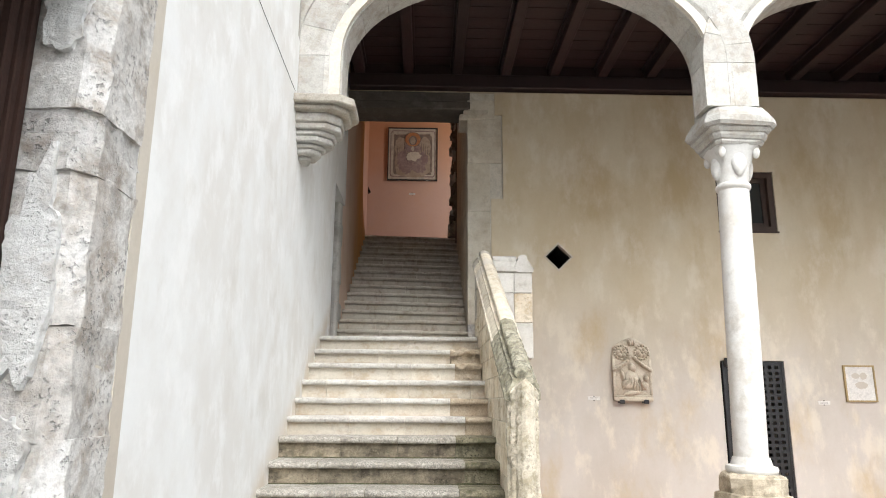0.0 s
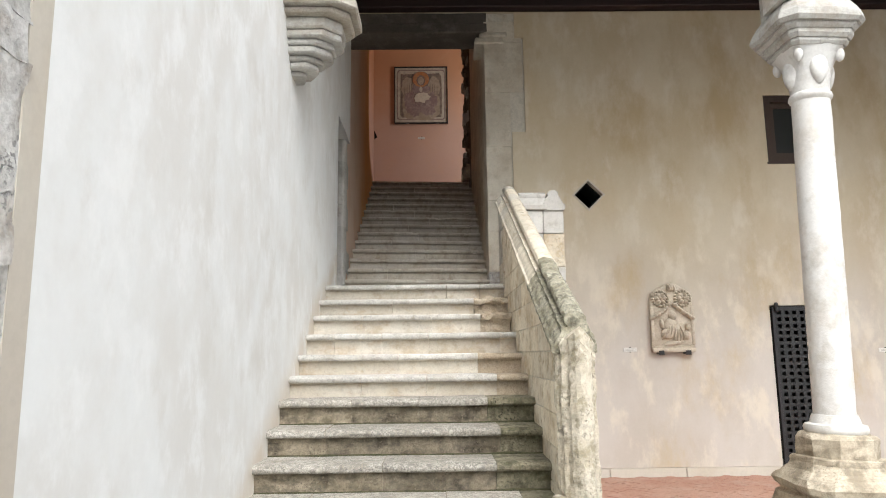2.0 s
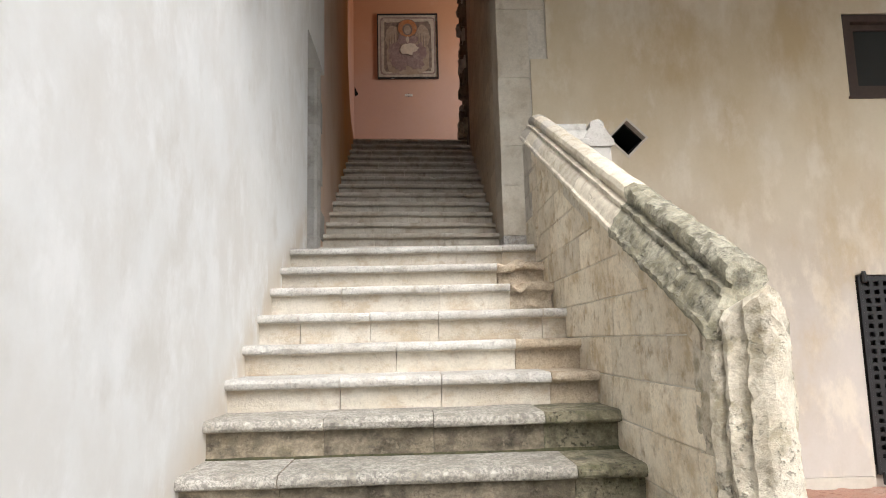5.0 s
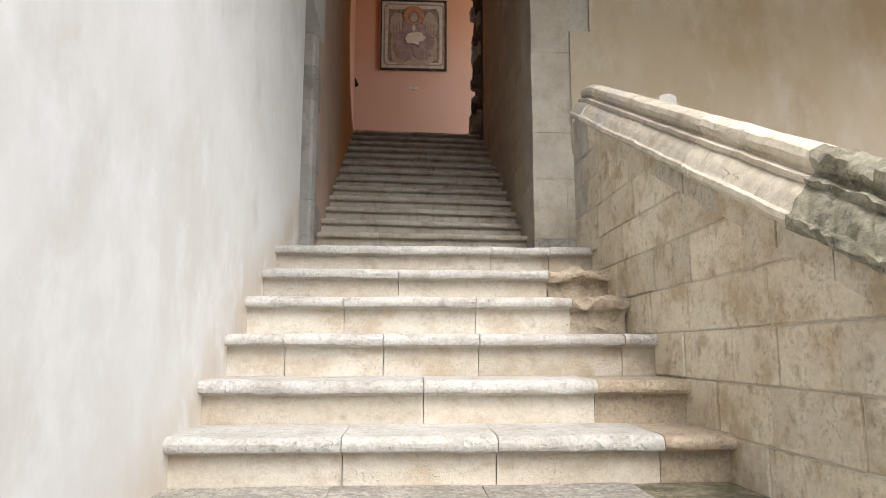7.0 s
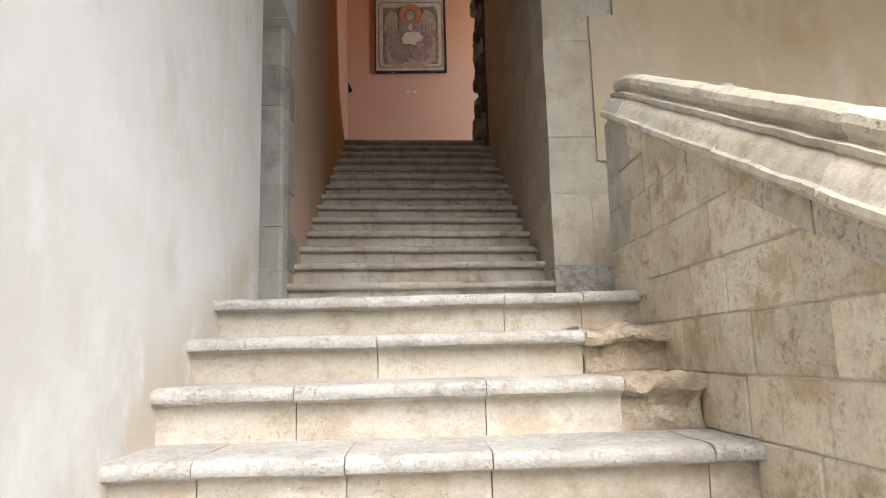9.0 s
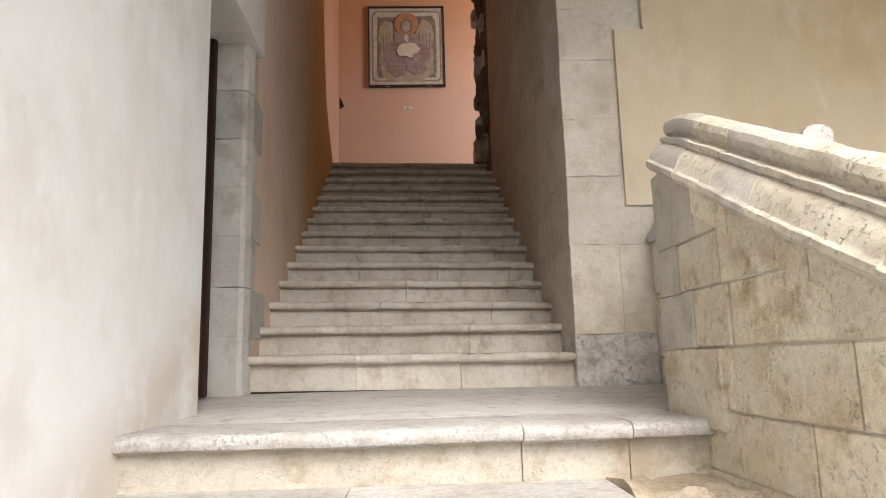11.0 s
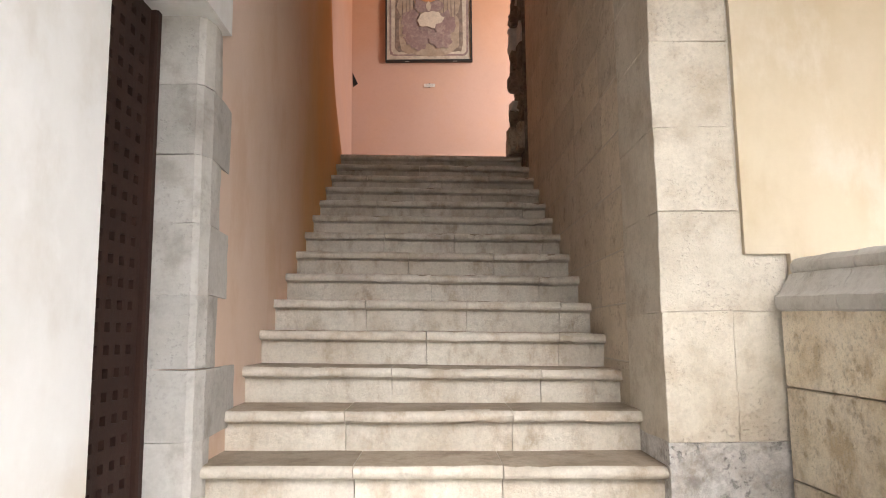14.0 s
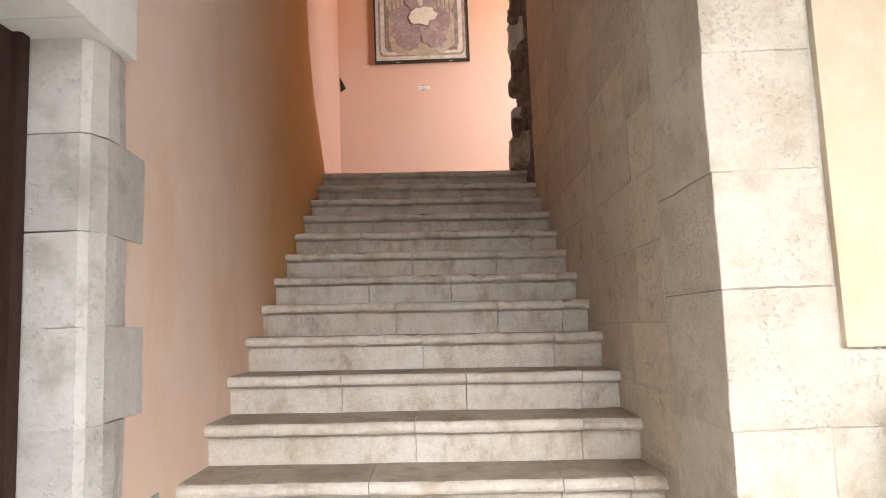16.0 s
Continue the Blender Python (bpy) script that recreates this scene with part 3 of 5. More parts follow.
def column(cx, cy):
    col_ = base("column", "slender white stone column on a worn moulded base", "column", group="columns of the arcade")
    # base: plinth, mouldings, drum
    rings = [square_ring(cx, cy, h, z, k) for h, z, k in ((0.42, -0.03, 0.12), (0.43, 0.10, 0.12), (0.41, 0.28, 0.14), (0.375, 0.33, 0.2), (0.36, 0.44, 0.25), (0.335, 0.455, 0.3), (0.335, 0.47, 0.3), (0.37, 0.50, 0.3), (0.385, 0.54, 0.32),
                                                          (0.36, 0.58, 0.35), (0.30, 0.63, 0.4), (0.275, 0.68, 0.45), (0.275, 0.72, 0.45), (0.25, 0.73, 0.5), (0.25, 0.86, 0.5), (0.235, 0.885, 0.55), (0.2, 0.90, 0.58))]
    bm = sweep(rings)
    bmesh.ops.subdivide_edges(bm, edges=list(bm.edges), cuts=2, use_grid_fill=True)
    roughen(bm, 0.012, 5, 3)
    roughen(bm, 0.010, 20, 5)
    part("plinth", bm, BASESTONE, col_, "worn and chipped moulded stone base")
    bm = lathe(bmesh.new(), ((0.20, 0.885), (0.215, 0.905), (0.22, 0.93), (0.21, 0.955), (0.175, 0.965), (0.168, 0.99), (0.155, 1.03)), cx, cy, 32)
    smooth(part("base_torus", bm, MARBLE, col_))
    n_ = 30
    prof = [(0.145 + 0.004 * math.sin(math.pi * i / n_) - 0.004 * i / n_, 1.0 + (3.50 - 1.0) * i / n_) for i in range(n_ + 1)]
    bm = lathe(bmesh.new(), prof, cx, cy, 32)
    roughen(bm, 0.004, 5)
    smooth(part("shaft", bm, MARBLE, col_))
    bm = lathe(bmesh.new(), ((0.138, 3.48), (0.155, 3.50), (0.163, 3.52), (0.155, 3.545), (0.14, 3.555)), cx, cy, 32)
    smooth(part("necking", bm, MARBLE, col_))
    rings = []
    for z_, r, sq in ((3.54, 0.14, 0), (3.62, 0.143, 0.1), (3.72, 0.155, 0.25), (3.80, 0.18, 0.4), (3.86, 0.205, 0.6), (3.90, 0.225, 0.8)):
        ring = []
        for i in range(32):
            a = 2 * math.pi * (i + 0.5) / 32
            c_, s_ = math.cos(a), math.sin(a)
            q = 1 / max(abs(c_), abs(s_))
            rr = r * (1 + (min(q, 1.3) - 1) * sq)
            ring.append((cx + rr * c_, cy + rr * s_, z_))
        rings.append(ring)
    bm = sweep(rings)
    roughen(bm, 0.006, 9)
    smooth(part("bell", bm, MARBLE, col_))
    # corner leaves and the shields between them
    for sx in (-1, 1):
        for sy in (-1, 1):
            bm = bmesh.new()
            bmesh.ops.create_uvsphere(bm, u_segments=12, v_segments=8, radius=1)
            for v in bm.verts:
                v.co = Vector((v.co.x * 0.036, v.co.y * 0.036, v.co.z * 0.06))
                v.co += Vector((cx + sx * 0.165, cy + sy * 0.165, 3.83))
            smooth(part("volute", bm, MARBLE, col_))
    for ax, ay in ((0, -1), (0, 1), (-1, 0), (1, 0)):
        bm = bmesh.new()
        bmesh.ops.create_uvsphere(bm, u_segments=14, v_segments=10, radius=1)
        for v in bm.verts:
            w = 0.075 * (1 - 0.35 * max(0, -v.co.z))
            v.co = Vector((cx + ax * 0.15 + (v.co.x * w if ay else v.co.x * 0.05), cy + ay * 0.15 + (v.co.y * w if ax else v.co.y * 0.05), 3.72 + v.co.z * 0.13))
        smooth(part("shield", bm, MARBLE, col_))
    for h, z0, z1, k in ((0.235, 3.89, 3.94, 0.2), (0.265, 3.94, 4.0, 0.2), (0.295, 4.0, 4.05, 0.2)):
        bm = sweep([square_ring(cx, cy, h * 0.93, z0, k), square_ring(cx, cy, h, (z0 + z1) / 2, k), square_ring(cx, cy, h, z1, k)])
        roughen(bm, 0.01, 7, 1)
        part("abacus_moulding", bm, ARCHSTONE, col_)
    bm = sweep([square_ring(cx, cy, 0.325, 4.05, 0.28), square_ring(cx, cy, 0.345, 4.08, 0.28), square_ring(cx, cy, 0.335, 4.14, 0.28), square_ring(cx, cy, 0.285, 4.235, 0.25), square_ring(cx, cy, 0.27, 4.25, 0.25)])
    bmesh.ops.subdivide_edges(bm, edges=list(bm.edges), cuts=2, use_grid_fill=True)
    roughen(bm, 0.016, 8, 2)
    part("abacus", bm, ARCHSTONE, col_, "broad chipped stone abacus")
    return col_


first_column = column(3.20, 6.68)
# the old shaft leans a little
lean = Matrix.Translation((3.21, 6.68, 0)) @ pose(0, 0, 0, 0, 1.4, 0) @ Matrix.Translation((-3.21, -6.68, 0))
first_column.matrix_basis = lean
copy_thing(first_column, Matrix.Translation((PITCH_X, 0, 0)) @ lean)
for c in centres[:2]:
    arch_ring(c)

# portico ceiling
bm = boxed(XL, 12, YA + 0.48, YF + 0.01, 6.62, 6.7)
for i in range(14):
    box(bm, XL, 12, YA + 0.5 + i * 0.27, YA + 0.5 + i * 0.27 + 0.255, 6.60, 6.63)
structure("ceiling", bm, DARKWOOD, "dark stained board ceiling of the portico", "ceiling")
wall_plate = tagged(part("wall_plate", boxed(XL + 0.01, 12, YF - 0.16, YF + 0.005, 6.175, 6.39, bevel=0.012), DARKWOOD), "dark stained timber plate along the portico wall", "timber beam")
# added board, keeps the wall strips between the beam ends dark
tagged(part("frieze_board", boxed(XL + 0.01, 12, YF - 0.03, YF - 0.004, 6.394, 6.598), DARKWOOD), "dark board added to darken the gaps between the beam ends", "timber board")
for i in range(15):
    x = -0.815 + 0.75 * i
    beam = base("ceiling_beam", "dark red-brown stained timber ceiling beam", "beam", group="ceiling beams of the portico")
    part("beam_body", boxed(x, x + 0.15, YA + 0.49, YF, 6.40, 6.60, bevel=0.012), DARKWOOD, beam)
    for sx in (-0.03, 0.15):
        part("edge_moulding", boxed(x + sx, x + sx + 0.03, YA + 0.49, YF, 6.555, 6.598), DARKWOOD, beam)

# stair opening: timber lintel and stone jamb
lintel = base("timber_lintel", "old grey-brown timber lintel over the stair opening", "lintel")
for i, (y0, z0, z1) in enumerate(((0.0, 5.87, 6.0), (0.02, 6.005, 6.16))):
    bm = boxed(-1.0, 0.965, YF - 0.03 + y0, YF + 0.5, z0, z1, bevel=0.01)
    bmesh.ops.subdivide_edges(bm, edges=list(bm.edges), cuts=6, use_grid_fill=True)
    roughen(bm, 0.008, 4, i)
    part("timber", bm, LINTELWOOD, lintel)
jamb = base("stone_jamb", "worn cream limestone jamb beside the stair opening", "door jamb", kind="structure")
zq = Z_LAND
part("joint_fill", boxed(0.933, 1.44, YF - 0.006, YF + 0.5, Z_LAND - 0.1, 6.14), MORTAR, jamb)
for i, (h, w, m) in enumerate(((0.30, 0.50, ROUGHSTONE), (0.52, 0.29, JAMBSTONE), (0.42, 0.52, JAMBSTONE), (0.36, 0.335, JAMBSTONE), (0.38, 0.335, JAMBSTONE), (0.34, 0.335, JAMBSTONE), (0.42, 0.335, JAMBSTONE),
                               (0.42, 0.51, JAMBSTONE), (0.30, 0.51, JAMBSTONE), (0.30, 0.51, JAMBSTONE))):
    x0 = 0.925
    bm = boxed(x0, x0 + w, YF - 0.012 - 0.006 * (i % 2), YF + 0.505, zq + 0.0005, zq + h - 0.0005, bevel=0.003)
    bmesh.ops.subdivide_edges(bm, edges=list(bm.edges), cuts=5, use_grid_fill=True)
    roughen(bm, 0.005, 6, i)
    roughen(bm, 0.003, 25, i)
    part("quoin_stone", bm, m, jamb)
    if i == 1:
        part("quoin_stone", boxed(x0 + w + 0.002, 1.44, YF - 0.010, YF + 0.1, zq + 0.001, zq + h - 0.0015, bevel=0.003), JAMBSTONE, jamb)
    zq += h
for i, (x0, x1, z0, z1, y0) in enumerate(((0.80, 1.2, 5.70, 5.80, -0.03), (0.86, 1.25, 5.80, 5.87, -0.035), (0.97, 1.33, 5.87, 6.15, -0.01))):
    bm = boxed(x0, x1, YF + y0, YF + 0.505, z0, z1, bevel=0.02)
    bmesh.ops.subdivide_edges(bm, edges=list(bm.edges), cuts=3, use_grid_fill=True)
    roughen(bm, 0.015, 7, i + 20)
    part("corbel_stone", bm, JAMBSTONE, jamb)

# ---- stairs ----
NOSE = ((0.40, 0.0), (0.045, 0.0), (0.02, -0.002), (0.007, -0.010), (0.0, -0.022), (0.0, -0.036), (0.006, -0.047), (0.02, -0.053), (0.05, -0.055), (0.057, -0.062))


def step_stone(x0, x1, ynose, ztop, rise, material, parent, seed, wear=0.008, depth=0.40, riser=None, broken=False):
    prof = [(min(dy, depth), dz) for dy, dz in NOSE] + [(0.060, -rise - 0.012), (depth, -rise - 0.012)]
    n_ = max(2, int((x1 - x0) / 0.05))
    rings = []
    for i in range(n_ + 1):
        x = x0 + (x1 - x0) * i / n_
        ring = []
        for k, (dy, dz) in enumerate(prof):
            p = Vector((x * 3.0, (ynose + dy) * 6, (ztop + dz) * 6 + seed))
            q = Vector((x * 16.0, seed * 3 + k * 0.3, ztop * 5))
            amp = wear if k < 10 else wear * 0.4
            worn = max(0.0, noise.noise(q)) ** 2 * wear * 7 if 2 <= k <= 6 else 0.0
            lim = 0.0018 if i in (0, n_) else 0.0
            ring.append((x + lim * (1 if i == 0 else -1), ynose + dy + noise.noise(p) * amp + worn, ztop + dz + noise.noise(p + Vector((9, 3, 1))) * amp * 0.7 - worn * 0.5))
        rings.append(ring)
    bm = sweep(rings)
    if broken:
        bmesh.ops.subdivide_edges(bm, edges=[e for e in bm.edges if e.calc_length() > 0.03], cuts=3, use_grid_fill=True)
        bmesh.ops.triangulate(bm, faces=[f for f in bm.faces if len(f.verts) > 4])
        roughen(bm, 0.024, 9, seed, lambda q: q.z < ztop - rise + 0.01)
        roughen(bm, 0.02, 22, seed, lambda q: q.z < ztop - rise + 0.01)
    ob = smooth(part("step_stone", bm, material, parent), 35)
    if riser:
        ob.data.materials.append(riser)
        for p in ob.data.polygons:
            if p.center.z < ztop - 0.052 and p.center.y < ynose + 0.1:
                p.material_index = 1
    return ob


lower = base("lower_stair", "worn stone stair with rounded nosings between wall and parapet", "stair", kind="structure")
joints = {1: (-0.235, 0.85), 2: (-0.536, 0.285, 0.735), 3: (-0.106, 0.60), 4: (-0.513, 0.66), 5: (-0.382, 0.104, 0.60), 6: (-0.35, 0.153, 0.70), 7: (-0.08, 0.575),
          8: (-0.662, -0.245, 0.165, 0.792), 9: (-0.446, 0.186, 0.646), 10: (-0.194, 0.603), 11: (0.342, 0.684), 0: (-0.1, 0.6), -1: (-0.4, 0.3)}
SETTLED = {6: 0.015, 7: 0.024, 8: 0.020, 9: 0.012, 10: 0.015, 11: 0.015}
for k in range(-1, 12):
    y = 5.151 + 0.3257 * (k - 1)
    zt = (0.318 + 0.175 * k if k > 0 else 0.315 + 0.155 * k) - SETTLED.get(k, 0.0)
    rise = 0.175 if k > 0 else 0.16
    xr = 1.20 if k < 1 else (1.16 if k == 1 else 0.945)
    cuts = [XL - 0.02, *joints[k], xr]
    for i, (a, b) in enumerate(zip(cuts, cuts[1:])):
        weather = k <= 5
        m = GREYSTEP if weather else CREAM
        if i == len(cuts) - 2 and k in (1, 2, 3, 4, 5):
            m = MOSSSTEP
        if i == len(cuts) - 2 and k in (6, 7, 9, 10):
            m = TANSTEP
        wear = 0.008 if k in (9, 10) and i == len(cuts) - 2 else (0.008 if weather else 0.0055)
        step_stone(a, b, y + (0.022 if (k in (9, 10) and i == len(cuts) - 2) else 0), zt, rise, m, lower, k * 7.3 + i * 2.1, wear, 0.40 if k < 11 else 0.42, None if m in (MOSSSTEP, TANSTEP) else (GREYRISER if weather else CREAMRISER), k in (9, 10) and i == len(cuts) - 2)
def moss_line(x0, x1, y, z, seed, wide):
    """A thin uneven ribbon of moss where a tread meets the riser behind it."""
    n_ = int((x1 - x0) / 0.02)
    rings = []
    for i in range(n_ + 1):
        x = x0 + (x1 - x0) * i / n_
        w = 0.004 + wide * max(0.0, noise.noise(Vector((x * 5, seed, 0))) + 0.25) + 0.35 * wide * abs(noise.noise(Vector((x * 27, seed, 4))))
        rings.append([(x, y + 0.012, z - 0.004), (x, y - w, z - 0.004), (x, y - w * 0.6, z + 0.004), (x, y + 0.002, z + 0.006 + w * 0.35), (x, y + 0.012, z + 0.006 + w * 0.35)])
    part("moss_line", sweep(rings), MOSS, lower)


for k in range(-1, 5):
    y = 5.151 + 0.3257 * k
    zt = 0.318 + 0.175 * k if k > 0 else 0.315 + 0.155 * k
    moss_line(XL, -0.25, y + 0.058, zt, k * 3.7, 0.016)
    moss_line(-0.25, 0.55, y + 0.058, zt, k * 5.1 + 2, 0.010)
    moss_line(0.55, 0.94, y + 0.058, zt, k * 2.9 + 5, 0.026)

bm = bmesh.new()
prof = [(4.6, -0.2), (4.9, 0.1), (8.7, 2.1), (10.3, 2.1), (10.3, -0.2)]
bm = sweep([[(x, y, z) for y, z in prof] for x in (XL, 0.95)])
part("stair_core", bm, JOINT, lower)

# landing
bm = bmesh.new()
landing = base("landing", "worn grey stone landing between the two flights", "landing", kind="structure")
for x0, x1, y0, y1 in ((-1.12, -0.35, 8.83, 10.25), (-0.349, 0.70, 8.83, 10.25), (0.701, 1.42, 8.83, 10.25)):
    bm = bmesh.new()
    box(bm, x0, x1, y0, y1, 2.0, 2.262)
    for v in bm.verts:
        if v.co.z > 2.1:
            v.co.z += 0.049 * (v.co.y - 8.83) / 1.42 - 0.034
    part("landing_slab", bm, LANDING, landing)

upper = base("upper_stair", "cream stone indoor stair with moulded nosings", "stair", kind="structure")
UPPER_JOINTS = {1: (-0.338, 0.265), 2: (-0.415, 0.341), 3: (-0.226, 0.523, 0.793), 4: (-0.055, 0.674), 5: (-0.422, 0.183, 0.743), 6: (-0.033, 0.669), 7: (-0.193, 0.399, 0.777),
                8: (-0.383, 0.138, 0.80), 9: (-0.118, 0.456), 10: (-0.497, 0.122, 0.736), 11: (-0.201, 0.413), 12: (-0.637, 0.053, 0.50), 13: (-0.157, 0.36), 14: (-0.451, 0.221)}
for k in range(1, 15):
    y = 10.167 + 0.31 * (k - 1)
    zt = 2.487 + 0.1824 * (k - 1)
    dip = 0.010 if k < 3 else 0.020
    cuts = [-1.02, *UPPER_JOINTS[k], 0.93]
    for i, (a, b) in enumerate(zip(cuts, cuts[1:])):
        chipped = k >= 3 and b > 0.9
        ob = step_stone(a, b, y + (0.006 if chipped else 0.0), zt + 0.004, 0.19, UPPERSTEP, upper, 40 + k * 5.7 + i * 1.3, 0.010 if chipped else 0.006, 0.40)
        for v in ob.data.vertices:
            v.co.z -= dip * (v.co.x + 0.95)
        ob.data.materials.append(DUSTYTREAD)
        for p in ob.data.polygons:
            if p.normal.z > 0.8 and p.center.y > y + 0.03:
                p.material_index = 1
bm = sweep([[(x, y, z) for y, z in ((10.22, 1.9), (10.3, 2.3), (14.5, 4.6), (14.5, 1.9))] for x in (-1.01, 0.94)])
part("stair_core", bm, JOINT, upper)

# ---- parapet of the lower stair ----
SLOPE = 0.49


def rail_z(y):
    return 1.575 + SLOPE * (y - 5.50)


parapet = base("stair_parapet", "solid ashlar stone parapet with a moulded sloping rail", "parapet", kind="structure")
X0, X1 = 0.94, 1.12
rp = random.Random(3)
COURSES = (0.33, 0.52, 0.73, 0.95, 1.15, 1.34, 1.52, 1.70, 1.885, 2.075, 2.26, 2.45, 2.64, 2.81, 3.0, 3.2)
for z, above in zip(COURSES, COURSES[1:]):
    h = above - z
    y = 5.33 - rp.uniform(0.0, 0.35)
    while y < 8.70:
        w = rp.uniform(0.26, 0.60)
        a, b = max(y, 5.50) + 0.002, min(y + w, 8.72) - 0.002
        if b - a > 0.05 and rail_z(b) > z and z + h > 0.318 + 0.175 * ((a - 5.151) / 0.3257) - 0.25:
            bm = boxed(X0 + rp.uniform(-0.006, 0.005), X1, a + 0.001, b - 0.001, z + 0.002, z + h - 0.002, bevel=0.005)
            pl = Vector((1.0, 5.5, 1.57))
            r = bmesh.ops.bisect_plane(bm, geom=bm.verts[:] + bm.edges[:] + bm.faces[:], plane_co=pl, plane_no=Vector((0, -SLOPE, 1)), clear_outer=True)
            if bm.faces:
                bmesh.ops.holes_fill(bm, edges=[e for e in bm.edges if e.is_boundary])
                bmesh.ops.recalc_face_normals(bm, faces=bm.faces)
                part("ashlar_block", bm, PARAPET, parapet)
            else:
                bm.free()
        y += w
bm = sweep([[(x, y, z) for y, z in ((5.54, 0.2), (5.54, 1.57), (8.70, 3.12), (8.70, 0.2))] for x in (X0 + 0.008, X1 - 0.006)])
part("parapet_core", bm, MORTAR, parapet)

y = 5.52
while y < 8.70:
    w = rp.uniform(0.22, 0.5)
    b = min(y + w, 8.71)
    pts = [(y + 0.002, rail_z(y) - 0.115), (b - 0.002, rail_z(b) - 0.115), (b - 0.002, rail_z(b) - 0.015), (y + 0.002, rail_z(y) - 0.015)]
    part("band_stone", sweep([[(x, q, zz) for q, zz in pts] for x in (X0 - rp.uniform(0.006, 0.012), X1)]), rp.choice((RAILPALE, PARAPET, PARAPET)), parapet)
    y = b

RAIL = ((0.0, -0.02), (-0.038, -0.006), (-0.047, 0.010), (-0.044, 0.030), (-0.032, 0.038), (-0.026, 0.052), (-0.016, 0.078), (0.0, 0.103), (0.018, 0.122), (0.012, 0.128), (0.012, 0.150),
        (0.046, 0.153), (0.049, 0.165), (0.037, 0.178), (0.033, 0.203), (0.042, 0.229), (0.066, 0.245), (0.10, 0.249), (0.135, 0.238), (0.158, 0.208), (0.158, 0.175), (0.145, 0.155), (0.17, 0.14),
        (0.175, 0.115), (0.195, 0.08), (0.22, 0.05), (0.22, 0.0), (0.18, -0.02))


RAIL = tuple((dx, 0.274 - (0.249 - dz) * 0.93) for dx, dz in RAIL)


def rail_piece(y0, y1, material, amp, seed):
    n_ = max(3, int((y1 - y0) / 0.05))
    rings = [[(X0 + dx, y0 + (y1 - y0) * i / n_, rail_z(y0 + (y1 - y0) * i / n_) - 0.055 + dz) for dx, dz in RAIL] for i in range(n_ + 1)]
    # the upper end is worn down
    rings = [[(x, q, zz - 0.035 * max(0.0, (q - 8.5) / 0.2) ** 2 * max(0.0, min(1.0, (zz - rail_z(q) - 0.05) / 0.1))) for x, q, zz in ring] for ring in rings]
    bm = sweep(rings)
    if amp > 0.008:
        bmesh.ops.subdivide_edges(bm, edges=[e for e in bm.edges if e.calc_length() > 0.03], cuts=1, use_grid_fill=True)
        roughen(bm, amp, 38, seed)
    roughen(bm, 0.006, 10, seed)
    return smooth(part("rail_stone", bm, material, parapet), 32)


edges = [5.40, 5.95, 6.32, 7.0, 7.52, 8.0, 8.22, 8.46, 8.70]
for i, (a, b) in enumerate(zip(edges, edges[1:])):
    rail_piece(a + 0.001, b - 0.001, RAILMOSS if i < 2 else (RAILGREY if i in (5, 7) else RAILPALE), 0.012 if i < 2 else 0.005, i * 3.1)

# thicker blocks at the upper end
for i, (za, zb, yb) in enumerate(((2.20, 2.448, 8.30), (2.452, 2.638, 8.47), (2.642, 2.808, 8.58), (2.812, 3.10, 8.42))):
    bm = boxed(0.926, X1 + 0.01, yb, 8.755, za - 0.001, zb + 0.001, bevel=0.004)
    bmesh.ops.subdivide_edges(bm, edges=list(bm.edges), cuts=3, use_grid_fill=True)
    roughen(bm, 0.004, 9, i)
    pl = Vector((1.0, 5.5, 1.57))
    bmesh.ops.bisect_plane(bm, geom=bm.verts[:] + bm.edges[:] + bm.faces[:], plane_co=pl, plane_no=Vector((0, -SLOPE, 1)), clear_outer=True)
    part("end_block", bm, (PARAPET, RAILGREY, RAILGREY, RAILGREY)[i], parapet)

# newel: clustered shafts, badly weathered
newel = base("stair_newel", "badly weathered moulded stone newel at the foot of the parapet", "newel")
PLAN = ((0.937, 5.60), (0.937, 5.475), (0.950, 5.466), (0.926, 5.455), (0.914, 5.432), (0.924, 5.409), (0.950, 5.400), (0.953, 5.386), (0.936, 5.380), (0.936, 5.362), (0.962, 5.354), (0.985, 5.330),
        (0.976, 5.312), (0.992, 5.300), (1.004, 5.281), (1.030, 5.269), (1.062, 5.271), (1.088, 5.286), (1.100, 5.312), (1.088, 5.334), (1.104, 5.352), (1.130, 5.356), (1.136, 5.378), (1.124, 5.392),
        (1.132, 5.43), (1.122, 5.47), (1.122, 5.60))
rings = []
for i in range(71):
    u = i / 70
    rings.append([(x, y, 0.47 + u * (1.085 + 0.17 * max(0.0, 1 - abs(x - 1.035) / 0.11) + 0.49 * (y - 5.40))) for x, y in PLAN])
bm = sweep(rings)
roughen(bm, 0.010, 7, 1)
roughen(bm, 0.007, 30, 4)
roughen(bm, 0.006, 60, 8)
smooth(part("moulded_shaft", bm, NEWELSTONE, newel), 28)
bm = lathe(bmesh.new(), ((0.115, 0.47), (0.122, 0.49), (0.12, 0.53), (0.108, 0.545), (0.118, 0.57), (0.115, 0.63), (0.103, 0.645), (0.108, 0.67), (0.09, 0.70)), 1.025, 5.365, 24)
bmesh.ops.subdivide_edges(bm, edges=list(bm.edges), cuts=1, use_grid_fill=True)
roughen(bm, 0.012, 14, 9)
roughen(bm, 0.008, 40, 9)
part("shaft_base", bm, NEWELSTONE, newel)
bm = lathe(bmesh.new(), ((0.065, 0.5), (0.075, 0.53), (0.062, 0.60), (0.07, 0.64), (0.055, 0.72)), 0.925, 5.40, 12)
